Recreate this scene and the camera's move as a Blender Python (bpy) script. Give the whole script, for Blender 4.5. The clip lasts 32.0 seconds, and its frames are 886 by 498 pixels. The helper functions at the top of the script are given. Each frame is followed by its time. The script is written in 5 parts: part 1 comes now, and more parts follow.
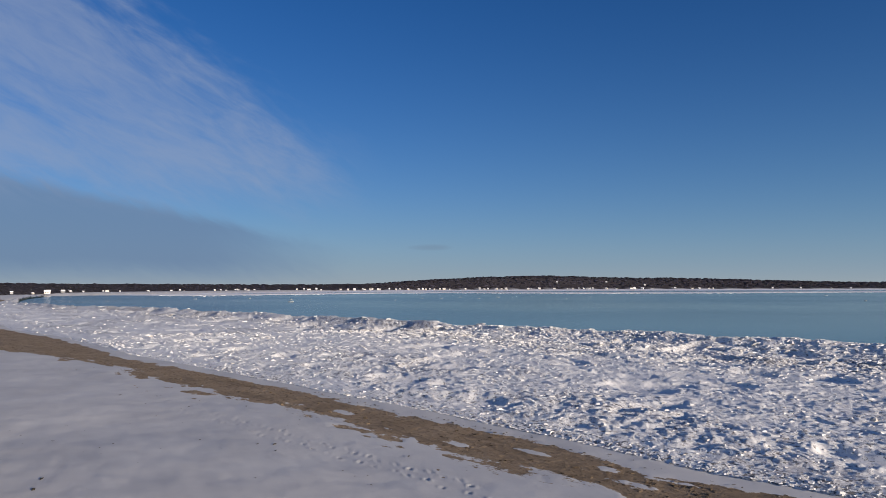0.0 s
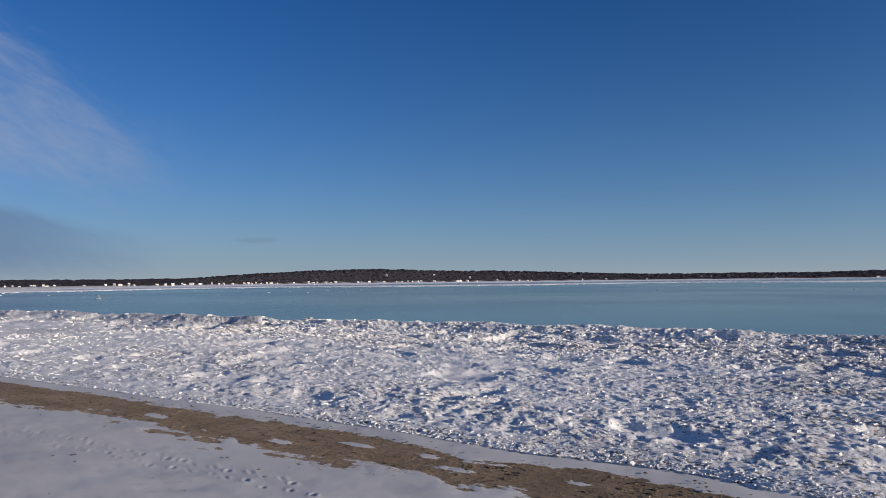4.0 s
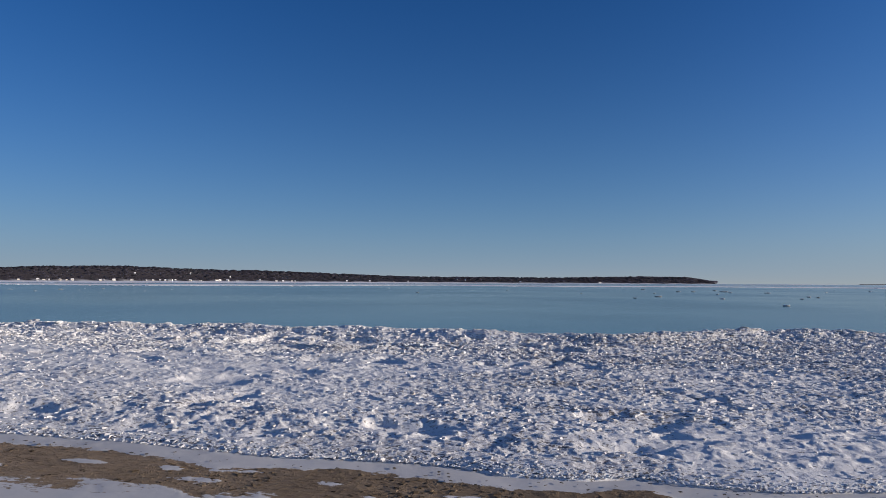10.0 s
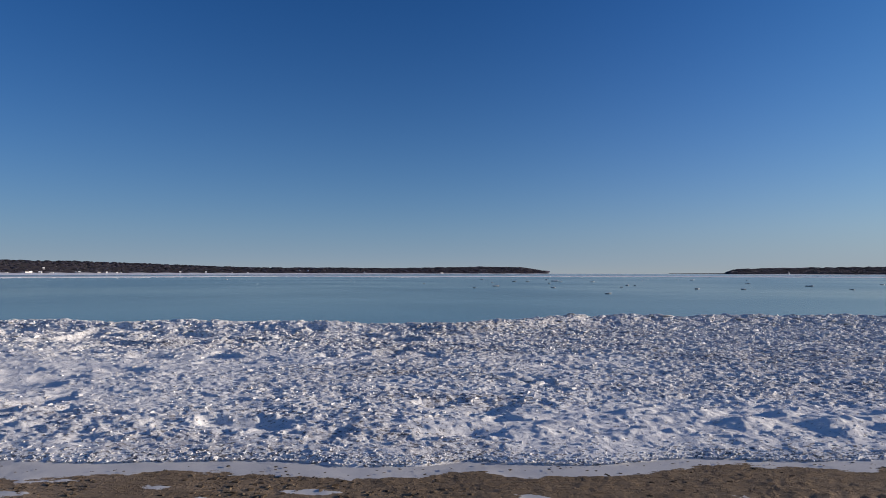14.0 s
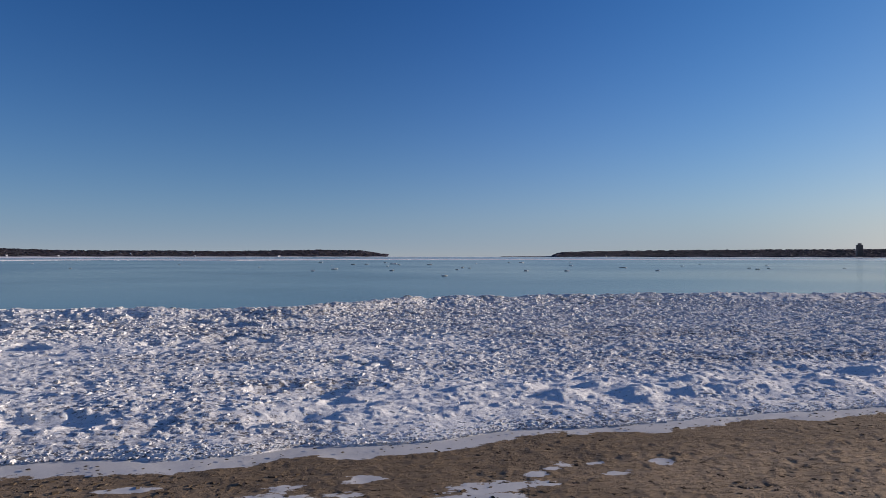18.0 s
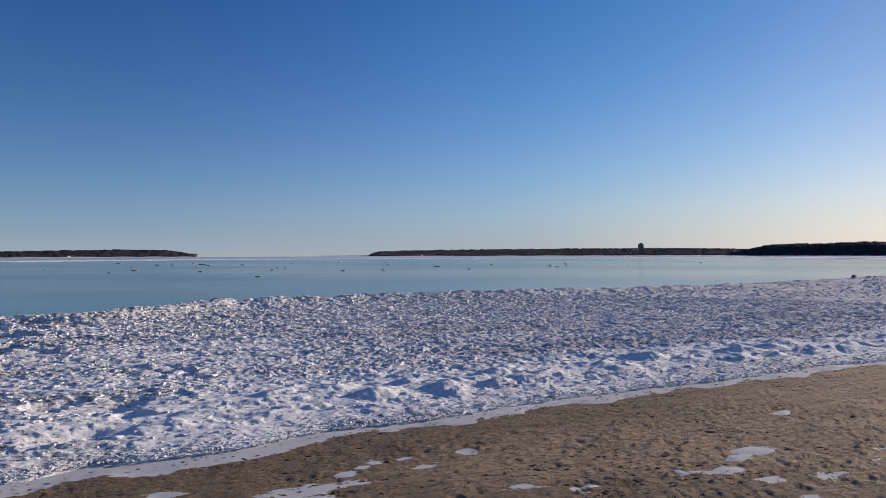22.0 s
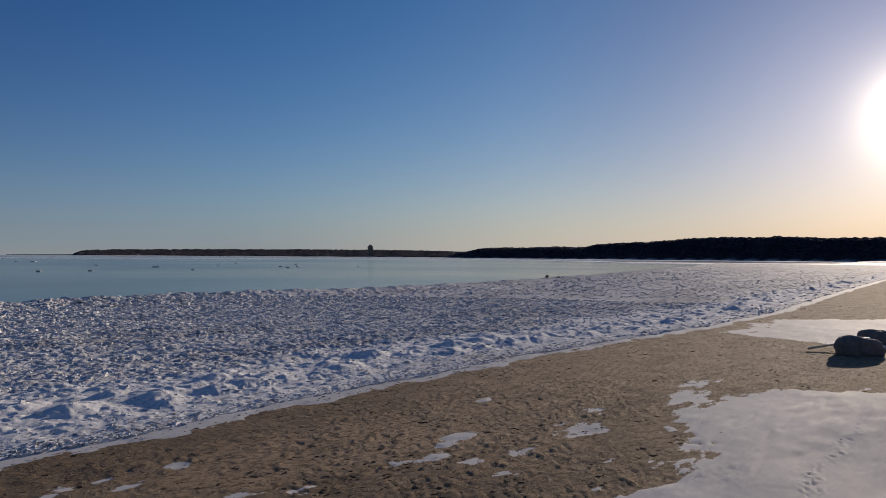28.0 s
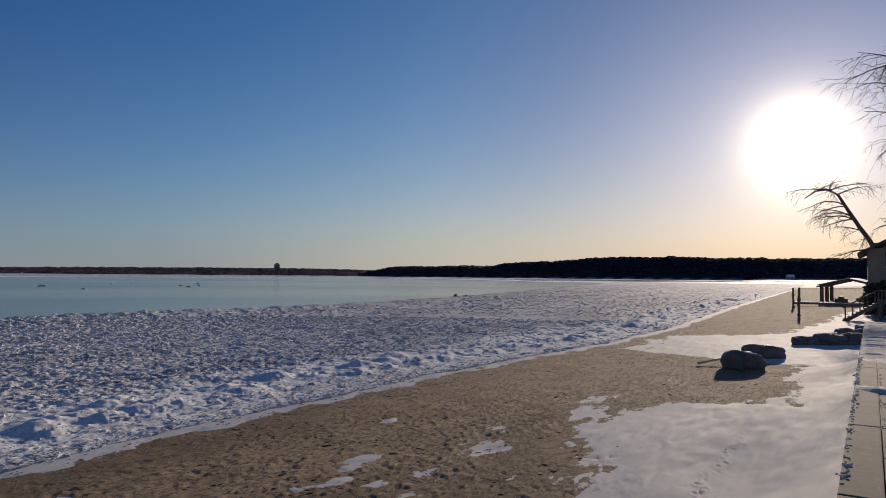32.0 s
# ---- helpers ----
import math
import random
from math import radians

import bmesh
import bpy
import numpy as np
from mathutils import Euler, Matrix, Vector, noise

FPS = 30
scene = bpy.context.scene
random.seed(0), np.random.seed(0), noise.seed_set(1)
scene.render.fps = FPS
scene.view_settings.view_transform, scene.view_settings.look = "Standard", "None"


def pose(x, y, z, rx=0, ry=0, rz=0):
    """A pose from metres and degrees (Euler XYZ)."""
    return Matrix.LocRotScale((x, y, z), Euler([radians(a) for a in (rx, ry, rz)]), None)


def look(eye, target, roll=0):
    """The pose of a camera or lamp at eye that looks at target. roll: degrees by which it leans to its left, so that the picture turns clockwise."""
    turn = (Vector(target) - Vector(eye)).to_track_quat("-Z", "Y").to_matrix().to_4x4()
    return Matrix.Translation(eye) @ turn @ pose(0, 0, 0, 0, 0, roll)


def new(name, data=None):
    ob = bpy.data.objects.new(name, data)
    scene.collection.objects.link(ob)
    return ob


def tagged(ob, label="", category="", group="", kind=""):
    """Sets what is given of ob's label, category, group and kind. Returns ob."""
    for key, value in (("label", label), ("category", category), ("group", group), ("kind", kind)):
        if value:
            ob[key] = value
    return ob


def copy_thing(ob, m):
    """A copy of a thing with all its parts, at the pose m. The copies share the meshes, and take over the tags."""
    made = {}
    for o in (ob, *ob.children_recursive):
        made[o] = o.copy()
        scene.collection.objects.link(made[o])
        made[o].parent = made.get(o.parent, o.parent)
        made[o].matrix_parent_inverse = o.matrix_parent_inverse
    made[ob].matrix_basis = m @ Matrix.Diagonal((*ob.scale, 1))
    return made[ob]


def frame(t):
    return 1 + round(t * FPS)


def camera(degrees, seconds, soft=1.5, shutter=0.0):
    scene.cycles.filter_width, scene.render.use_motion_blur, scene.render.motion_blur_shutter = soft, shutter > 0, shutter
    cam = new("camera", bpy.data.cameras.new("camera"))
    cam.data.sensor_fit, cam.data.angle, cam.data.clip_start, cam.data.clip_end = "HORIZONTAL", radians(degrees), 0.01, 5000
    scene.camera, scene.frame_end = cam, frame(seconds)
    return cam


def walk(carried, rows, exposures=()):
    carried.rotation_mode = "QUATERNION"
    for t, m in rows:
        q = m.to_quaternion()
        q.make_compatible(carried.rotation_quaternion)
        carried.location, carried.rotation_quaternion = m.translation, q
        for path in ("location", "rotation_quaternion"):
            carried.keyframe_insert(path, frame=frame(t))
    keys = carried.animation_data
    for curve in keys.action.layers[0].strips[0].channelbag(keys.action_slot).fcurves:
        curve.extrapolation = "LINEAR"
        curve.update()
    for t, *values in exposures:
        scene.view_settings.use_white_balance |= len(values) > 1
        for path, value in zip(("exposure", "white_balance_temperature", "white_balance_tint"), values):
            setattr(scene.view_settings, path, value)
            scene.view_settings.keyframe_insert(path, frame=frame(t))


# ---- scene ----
cam = camera(66.1, 32.0, soft=0.8)
PATH = [
    (0.0, (0.000, 0.000, 3.451), (-7.566, 6.513, 4.030), -0.12),
    (0.5, (0.018, 0.004, 3.454), (-7.364, 6.725, 4.035), -0.33),
    (1.0, (0.034, 0.007, 3.456), (-7.112, 6.980, 4.009), -0.54),
    (1.5, (0.049, 0.010, 3.457), (-6.917, 7.165, 3.994), -0.87),
    (2.0, (0.063, 0.016, 3.458), (-6.628, 7.429, 3.981), -1.10),
    (2.5, (0.076, 0.023, 3.457), (-6.298, 7.711, 3.971), -1.21),
    (3.0, (0.087, 0.031, 3.456), (-6.102, 7.869, 3.956), -1.11),
    (3.5, (0.096, 0.041, 3.454), (-5.870, 8.052, 3.936), -0.84),
    (5.5, (0.107, 0.080, 3.442), (-4.984, 8.676, 3.874), -0.05),
    (6.0, (0.111, 0.089, 3.439), (-4.755, 8.815, 3.855), 0.06),
    (6.5, (0.117, 0.097, 3.436), (-4.514, 8.951, 3.844), 0.14),
    (7.0, (0.125, 0.105, 3.434), (-4.267, 9.080, 3.830), 0.21),
    (7.5, (0.137, 0.111, 3.434), (-3.953, 9.228, 3.830), 0.21),
    (8.0, (0.150, 0.115, 3.434), (-3.614, 9.372, 3.815), 0.15),
    (8.5, (0.164, 0.116, 3.437), (-3.287, 9.495, 3.802), 0.02),
    (9.0, (0.178, 0.115, 3.440), (-2.982, 9.596, 3.793), 0.03),
    (9.5, (0.192, 0.112, 3.444), (-2.687, 9.681, 3.824), 0.22),
    (10.0, (0.205, 0.108, 3.446), (-2.462, 9.733, 3.924), 0.36),
    (10.5, (0.217, 0.102, 3.447), (-2.263, 9.775, 3.980), 0.41),
    (11.0, (0.227, 0.097, 3.448), (-2.005, 9.829, 4.008), 0.33),
    (11.5, (0.237, 0.094, 3.448), (-1.697, 9.889, 4.012), 0.29),
    (12.0, (0.246, 0.091, 3.449), (-1.413, 9.938, 3.995), 0.25),
    (12.5, (0.255, 0.090, 3.451), (-1.100, 9.985, 3.957), 0.19),
    (13.0, (0.264, 0.089, 3.450), (-0.733, 10.028, 3.917), 0.11),
    (13.5, (0.272, 0.089, 3.448), (-0.499, 10.051, 3.857), 0.10),
    (14.0, (0.282, 0.090, 3.445), (-0.139, 10.075, 3.795), 0.12),
    (14.5, (0.292, 0.094, 3.441), (0.170, 10.089, 3.734), 0.13),
    (15.0, (0.303, 0.099, 3.439), (0.545, 10.094, 3.674), 0.12),
    (15.5, (0.316, 0.105, 3.437), (0.952, 10.082, 3.629), 0.12),
    (17.5, (0.375, 0.119, 3.433), (2.058, 9.975, 3.569), 0.17),
    (18.0, (0.391, 0.118, 3.433), (2.306, 9.933, 3.538), 0.06),
    (18.5, (0.408, 0.115, 3.433), (2.659, 9.858, 3.515), -0.04),
    (19.0, (0.424, 0.108, 3.433), (3.049, 9.757, 3.486), -0.11),
    (19.5, (0.438, 0.100, 3.434), (3.338, 9.670, 3.473), -0.09),
    (20.0, (0.451, 0.091, 3.437), (3.657, 9.563, 3.474), -0.12),
    (20.5, (0.464, 0.084, 3.440), (4.007, 9.435, 3.478), -0.17),
    (21.0, (0.476, 0.078, 3.445), (4.371, 9.288, 3.502), -0.21),
    (21.5, (0.489, 0.074, 3.448), (4.682, 9.152, 3.524), -0.20),
    (22.0, (0.500, 0.071, 3.450), (4.929, 9.036, 3.543), -0.19),
    (22.5, (0.511, 0.068, 3.451), (5.233, 8.882, 3.548), -0.18),
    (23.0, (0.521, 0.065, 3.450), (5.505, 8.734, 3.547), -0.12),
    (23.5, (0.532, 0.063, 3.449), (5.676, 8.638, 3.545), -0.08),
    (24.0, (0.543, 0.059, 3.448), (5.918, 8.491, 3.543), -0.06),
    (24.5, (0.557, 0.052, 3.447), (6.314, 8.228, 3.540), -0.00),
    (25.0, (0.572, 0.043, 3.447), (6.700, 7.946, 3.516), 0.07),
    (25.5, (0.588, 0.034, 3.447), (6.954, 7.746, 3.499), 0.14),
    (26.0, (0.601, 0.026, 3.447), (7.191, 7.548, 3.482), 0.16),
    (26.5, (0.614, 0.018, 3.447), (7.506, 7.264, 3.490), 0.19),
    (28.5, (0.664, -0.012, 3.450), (8.308, 6.433, 3.597), 0.41),
    (29.0, (0.675, -0.020, 3.452), (8.461, 6.252, 3.639), 0.51),
    (29.5, (0.684, -0.027, 3.454), (8.579, 6.106, 3.679), 0.58),
    (30.0, (0.689, -0.034, 3.456), (8.651, 6.011, 3.729), 0.54),
    (30.5, (0.692, -0.040, 3.458), (8.719, 5.915, 3.780), 0.49),
    (31.0, (0.694, -0.047, 3.461), (8.809, 5.785, 3.832), 0.46),
    (31.5, (0.693, -0.054, 3.466), (8.897, 5.651, 3.861), 0.43),
    (32.0, (0.693, -0.063, 3.473), (8.995, 5.498, 3.866), 0.39),
]
EXPOSURES = [(0.0, 0.56, 6900, 10), (6.0, 0.52, 6750, 10), (12.0, 0.49, 6550, 10), (15.0, 0.52, 6620, 11), (19.0, 0.57, 6700, 13), (22.0, 0.66, 6800, 14), (24.0, 0.64, 6900, 15),
             (25.0, 0.40, 7000, 15), (26.0, 0.03, 7050, 13), (29.0, 0.04, 7100, 12), (32.0, 0.06, 7200, 12)]
walk(cam, [(t, look(eye, target, roll)) for t, eye, target, roll in PATH], EXPOSURES)

# ---- light ----
SUN_AZ, SUN_EL = 84.0, 10.0
sun_way = Vector((math.sin(radians(SUN_AZ)) * math.cos(radians(SUN_EL)),
                  math.cos(radians(SUN_AZ)) * math.cos(radians(SUN_EL)), math.sin(radians(SUN_EL))))
world = bpy.data.worlds.new("winter_sky")
world.use_nodes = True
scene.world = world
wn, wl = world.node_tree.nodes, world.node_tree.links
sky = wn.new("ShaderNodeTexSky")
sky.sky_type = "NISHITA"
sky.sun_disc = False
sky.sun_elevation, sky.sun_rotation = radians(SUN_EL), radians(SUN_AZ)
sky.altitude, sky.air_density, sky.dust_density, sky.ozone_density = 180, 1.0, 0.5, 4.0
SKY_STRENGTH = 0.067
wn["Background"].inputs["Strength"].default_value = SKY_STRENGTH


def wmath(op, a, b=None, c=None):
    n = wn.new("ShaderNodeMath")
    n.operation = op
    for k, v in enumerate((a, b, c)):
        if v is None:
            continue
        if isinstance(v, (int, float)):
            n.inputs[k].default_value = v
        else:
            wl.new(v, n.inputs[k])
    return n.outputs[0]


deep = wn.new("ShaderNodeHueSaturation")
deep.inputs["Saturation"].default_value = 1.20
wl.new(sky.outputs[0], deep.inputs["Color"])


def wmix(fac, a, b, blend="MIX"):
    n = wn.new("ShaderNodeMix")
    n.data_type, n.blend_type = "RGBA", blend
    for key, v in (("Factor", fac), ("A", a), ("B", b)):
        if isinstance(v, tuple):
            n.inputs[key].default_value = (*v, 1)
        elif isinstance(v, (int, float)):
            n.inputs[key].default_value = v
        else:
            wl.new(v, n.inputs[key])
    return n.outputs["Result"]


def wspan(v, a, b):
    n = wn.new("ShaderNodeMapRange")
    n.interpolation_type = "SMOOTHSTEP"
    n.inputs["From Min"].default_value, n.inputs["From Max"].default_value = a, b
    wl.new(v, n.inputs["Value"])
    return n.outputs[0]


coord = wn.new("ShaderNodeTexCoord")
sep = wn.new("ShaderNodeSeparateXYZ")
wl.new(coord.outputs["Generated"], sep.inputs[0])
dx, dy, dz = sep.outputs
near_sun = wmath("ADD", wmath("ADD", wmath("MULTIPLY", dx, sun_way.x), wmath("MULTIPLY", dy, sun_way.y)), wmath("MULTIPLY", dz, sun_way.z))
air = wmix(1.0, deep.outputs[0], wmix(wspan(near_sun, 0.30, 0.95), (0.88, 0.80, 1.12), (0.94, 0.93, 1.03)), "MULTIPLY")
air = wmix(1.0, air, wmix(wspan(near_sun, 0.86, 0.995), (1.0, 1.0, 1.0), (0.79, 0.775, 0.82)), "MULTIPLY")
# pale winter haze low over the horizon, warmer towards the sun
toward = wmath("ADD", wmath("MULTIPLY", dx, sun_way.x), wmath("MULTIPLY", dy, sun_way.y))
sunward = wspan(toward, 0.58, 1.02)
low = wmath("MAXIMUM", dz, 0.0)
air = wmix(1.0, air, wmix(wspan(toward, -0.05, 0.75), (0.97, 0.97, 0.97), (1.32, 1.24, 1.24)), "MULTIPLY")
middle = wmix(sunward, wmix(wspan(toward, 0.0, 0.7), (1.6, 3.8, 6.3), (2.4, 4.5, 6.6)), (6.0, 6.4, 7.0))
air = wmix(wmath("MULTIPLY", wmath("EXPONENT", wmath("MULTIPLY", low, -8.5)), 0.78), air, middle)
haze = wmix(sunward, (3.9, 4.05, 4.0), (8.3, 7.9, 6.9))
air = wmix(wmath("MULTIPLY", wmath("EXPONENT", wmath("MULTIPLY", low, -30.0)), 0.72), air, haze)
# the bright aureole close round the sun
off_sun = wmath("MULTIPLY", wmath("ARCCOSINE", wmath("MINIMUM", near_sun, 1.0)), 57.2958)
core = wmath("MULTIPLY", wmath("EXPONENT", wmath("MULTIPLY", off_sun, -0.80)), 120.0)
air = wmix(1.0, air, wmix(1.0, core, (1.0, 0.88, 0.68), "MULTIPLY"), "ADD")
# thin cirrus and a low bank over the western end of the bay
bearing = wmath("MULTIPLY", wmath("ARCTAN2", dx, dy), 57.2958)
climb = wmath("MULTIPLY", wmath("ARCSINE", dz), 57.2958)
flat = wn.new("ShaderNodeCombineXYZ")
wl.new(wmath("MULTIPLY", wmath("ADD", bearing, wmath("MULTIPLY", climb, 0.8)), 0.14), flat.inputs[0])
wl.new(wmath("MULTIPLY", wmath("ADD", climb, wmath("MULTIPLY", bearing, 0.30)), 0.24), flat.inputs[1])


def puffs(scale, detail, rough, twist):
    n = wn.new("ShaderNodeTexNoise")
    n.inputs["Scale"].default_value, n.inputs["Detail"].default_value = scale, detail
    n.inputs["Roughness"].default_value, n.inputs["Distortion"].default_value = rough, twist
    wl.new(flat.outputs[0], n.inputs["Vector"])
    return n.outputs["Fac"]


soft, fine = puffs(0.9, 8, 0.6, 0.5), puffs(3.4, 7, 0.6, 0.7)
ragged = wmath("ADD", wmath("MULTIPLY", wmath("SUBTRACT", soft, 0.5), 9.0), wmath("MULTIPLY", wmath("SUBTRACT", fine, 0.5), 4.0))
upper = wmath("SUBTRACT", wmath("SUBTRACT", 12.2, wmath("MULTIPLY", wmath("ADD", bearing, 58.0), 0.60)), climb)
veil = wmath("MULTIPLY", wspan(wmath("ADD", upper, ragged), -1.5, 5.0), wspan(wmath("ADD", climb, wmath("MULTIPLY", ragged, 0.35)), 5.0, 10.0))
veil = wmath("MULTIPLY", veil, wspan(wmath("MULTIPLY", bearing, -1.0), 53.0, 64.0))
veil = wmath("MULTIPLY", veil, wspan(wmath("ADD", wmath("MULTIPLY", soft, 0.7), wmath("MULTIPLY", fine, 0.3)), 0.20, 0.66))
bank_top = wmath("ADD", wmath("SUBTRACT", 8.6, wmath("MULTIPLY", wmath("ADD", bearing, 82.0), 0.20)), wmath("MULTIPLY", ragged, 0.22))
bank = wmath("MULTIPLY", wspan(wmath("SUBTRACT", bank_top, climb), -0.2, 1.0), wspan(wmath("ADD", wmath("MULTIPLY", bearing, -1.0), wmath("MULTIPLY", ragged, 0.6)), 55.0, 70.0))
bank = wmath("MULTIPLY", bank, wspan(wmath("ADD", climb, wmath("MULTIPLY", ragged, 0.2)), -0.5, 2.5))
# one thin grey wisp low down beside the bank
wisp = wmath("ADD", wmath("POWER", wmath("MULTIPLY", wmath("ADD", bearing, 50.3), 0.55), 2.0), wmath("POWER", wmath("MULTIPLY", wmath("SUBTRACT", climb, 3.45), 3.6), 2.0))
wisp = wspan(wmath("ADD", wmath("MULTIPLY", wisp, -1.0), wmath("MULTIPLY", ragged, 0.2)), -1.4, 0.3)
air = wmix(wmath("MULTIPLY", bank, 0.80), air, (1.35, 2.25, 3.9))
air = wmix(wmath("MULTIPLY", wisp, 0.40), air, (1.6, 2.3, 3.4))
air = wmix(wmath("MULTIPLY", veil, 0.62), air, (2.7, 3.5, 5.3))
wl.new(air, wn["Background"].inputs["Color"])

lamp = new("sun", bpy.data.lights.new("sun", "SUN"))
lamp.data.energy, lamp.data.angle, lamp.data.color = 4.6, radians(0.53), (1.0, 0.875, 0.745)
lamp.matrix_world = look(sun_way * 100, (0, 0, 0))


# ---- materials ----
class Mat:
    """A node material with a Principled surface and a few short helpers."""

    def __init__(self, name, rough=0.7, metal=0.0):
        self.m = bpy.data.materials.new(name)
        self.m.use_nodes = True
        self.n, self.l = self.m.node_tree.nodes, self.m.node_tree.links
        self.p = self.n["Principled BSDF"]
        self.p.inputs["Roughness"].default_value = rough
        self.p.inputs["Metallic"].default_value = metal
        self.at = self.n.new("ShaderNodeTexCoord").outputs["Object"]
        self.where = self.n.new("ShaderNodeNewGeometry").outputs["Position"]

    def noise(self, scale, detail=4, rough=0.6, place=None, stretch=None):
        n = self.n.new("ShaderNodeTexNoise")
        n.inputs["Scale"].default_value, n.inputs["Detail"].default_value, n.inputs["Roughness"].default_value = scale, detail, rough
        src = place or self.where
        if stretch:
            m = self.n.new("ShaderNodeMapping")
            m.inputs["Scale"].default_value = stretch
            self.l.new(src, m.inputs[0])
            src = m.outputs[0]
        self.l.new(src, n.inputs["Vector"])
        return n.outputs["Fac"]

    def ramp(self, fac, *stops):
        n = self.n.new("ShaderNodeValToRGB")
        while len(n.color_ramp.elements) < len(stops):
            n.color_ramp.elements.new(0.5)
        for e, (pos, col) in zip(n.color_ramp.elements, stops):
            e.position, e.color = pos, (*col, 1) if len(col) == 3 else col
        self.l.new(fac, n.inputs[0])
        return n.outputs[0]

    def span(self, v, a, b, c=0.0, d=1.0, smooth=True):
        n = self.n.new("ShaderNodeMapRange")
        n.interpolation_type = "SMOOTHSTEP" if smooth else "LINEAR"
        for k, x in zip(("From Min", "From Max", "To Min", "To Max"), (a, b, c, d)):
            n.inputs[k].default_value = x
        self.l.new(v, n.inputs["Value"])
        return n.outputs[0]

    def math(self, op, a, b=None):
        n = self.n.new("ShaderNodeMath")
        n.operation = op
        for k, v in enumerate((a, b)):
            if isinstance(v, (int, float)):
                n.inputs[k].default_value = v
            elif v is not None:
                self.l.new(v, n.inputs[k])
        return n.outputs[0]

    def mix(self, fac, a, b, blend="MIX"):
        n = self.n.new("ShaderNodeMix")
        n.data_type, n.blend_type = "RGBA", blend
        for key, v in (("Factor", fac), ("A", a), ("B", b)):
            if isinstance(v, (int, float)):
                n.inputs[key].default_value = v
            elif isinstance(v, tuple):
                n.inputs[key].default_value = (*v, 1)
            else:
                self.l.new(v, n.inputs[key])
        return n.outputs["Result"]

    def attr(self, name):
        n = self.n.new("ShaderNodeAttribute")
        n.attribute_name = name
        return n.outputs["Fac"]

    def color(self, c):
        if isinstance(c, tuple):
            self.p.inputs["Base Color"].default_value = (*c, 1)
        else:
            self.l.new(c, self.p.inputs["Base Color"])
        return self

    def bump(self, h, dist=0.01, strength=1.0):
        n = self.n.new("ShaderNodeBump")
        n.inputs["Distance"].default_value, n.inputs["Strength"].default_value = dist, strength
        self.l.new(h, n.inputs["Height"])
        self.l.new(n.outputs[0], self.p.inputs["Normal"])
        return self

    def rough(self, v):
        self.l.new(v, self.p.inputs["Roughness"])
        return self


def make_ground():
    m = Mat("beach_sand_and_snow", 0.85)
    snow, wood = m.attr("snow"), m.attr("wood")
    edge = m.math("ADD", m.math("MULTIPLY", m.math("SUBTRACT", m.noise(1.7, 7, 0.68, stretch=(0.6, 1.2, 1)), 0.5), 1.1),
                  m.math("MULTIPLY", m.math("SUBTRACT", m.noise(9, 5, 0.7, stretch=(0.6, 1.3, 1)), 0.5), 1.0))
    mask = m.span(m.math("ADD", snow, edge), -0.06, 0.06)
    sand = m.ramp(m.noise(0.9, 8, 0.65), (0.3, (0.225, 0.164, 0.107)), (0.5, (0.300, 0.222, 0.147)), (0.72, (0.372, 0.279, 0.190)))
    # elongated dark marks in the sand colour stand in for small ridge shadows
    sand = m.mix(m.span(m.noise(7, 6, 0.7, stretch=(0.5, 1.3, 1)), 0.53, 0.63, 0, 0.75), sand, (0.10, 0.071, 0.046))
    sand = m.mix(m.span(m.noise(55, 3, 0.7), 0.55, 0.75, 0, 0.6), sand, (0.32, 0.25, 0.165))
    sand = m.mix(m.span(m.noise(1.1, 6, 0.65, stretch=(0.3, 1.6, 1)), 0.54, 0.66, 0, 0.45), sand, (0.13, 0.094, 0.064))
    sand = m.mix(m.math("MULTIPLY", m.attr("damp"), 0.74), sand, (0.132, 0.096, 0.064))
    white = m.ramp(m.noise(0.35, 6, 0.6), (0.3, (0.48, 0.475, 0.475)), (0.55, (0.56, 0.553, 0.545)), (0.8, (0.63, 0.62, 0.60)))
    white = m.mix(m.span(m.noise(2.6, 7, 0.7), 0.62, 0.78, 0, 0.45), white, (0.55, 0.53, 0.50))
    forest = m.ramp(m.math("ADD", m.math("MULTIPLY", m.noise(0.02, 5, 0.7), 0.5), m.math("MULTIPLY", m.noise(0.3, 5, 0.75), 0.5)), (0.35, (0.046, 0.042, 0.048)), (0.6, (0.058, 0.052, 0.057)), (0.82, (0.070, 0.062, 0.066)))
    m.color(m.mix(wood, m.mix(mask, sand, white), forest))
    m.l.new(m.math("MULTIPLY", m.math("SUBTRACT", 1.0, wood), 0.10), m.p.inputs["Specular IOR Level"])
    m.rough(m.math("ADD", m.math("MULTIPLY", mask, -0.1), 0.95))
    grit = m.math("MULTIPLY", m.span(m.noise(6.5, 6, 0.68, stretch=(0.8, 1.3, 1.0)), 0.45, 0.7), m.math("SUBTRACT", 1.0, mask))
    m.bump(m.math("ADD", m.math("ADD", m.math("MULTIPLY", m.noise(9, 6, 0.7), m.math("ADD", m.math("MULTIPLY", mask, -0.2), 0.35)), m.math("MULTIPLY", grit, 0.6)), m.math("MULTIPLY", m.math("SUBTRACT", mask, m.math("MULTIPLY", wood, m.math("MULTIPLY", m.noise(0.22, 5, 0.7), 120.0))), 0.3)), 0.035, 0.8)
    return m.m


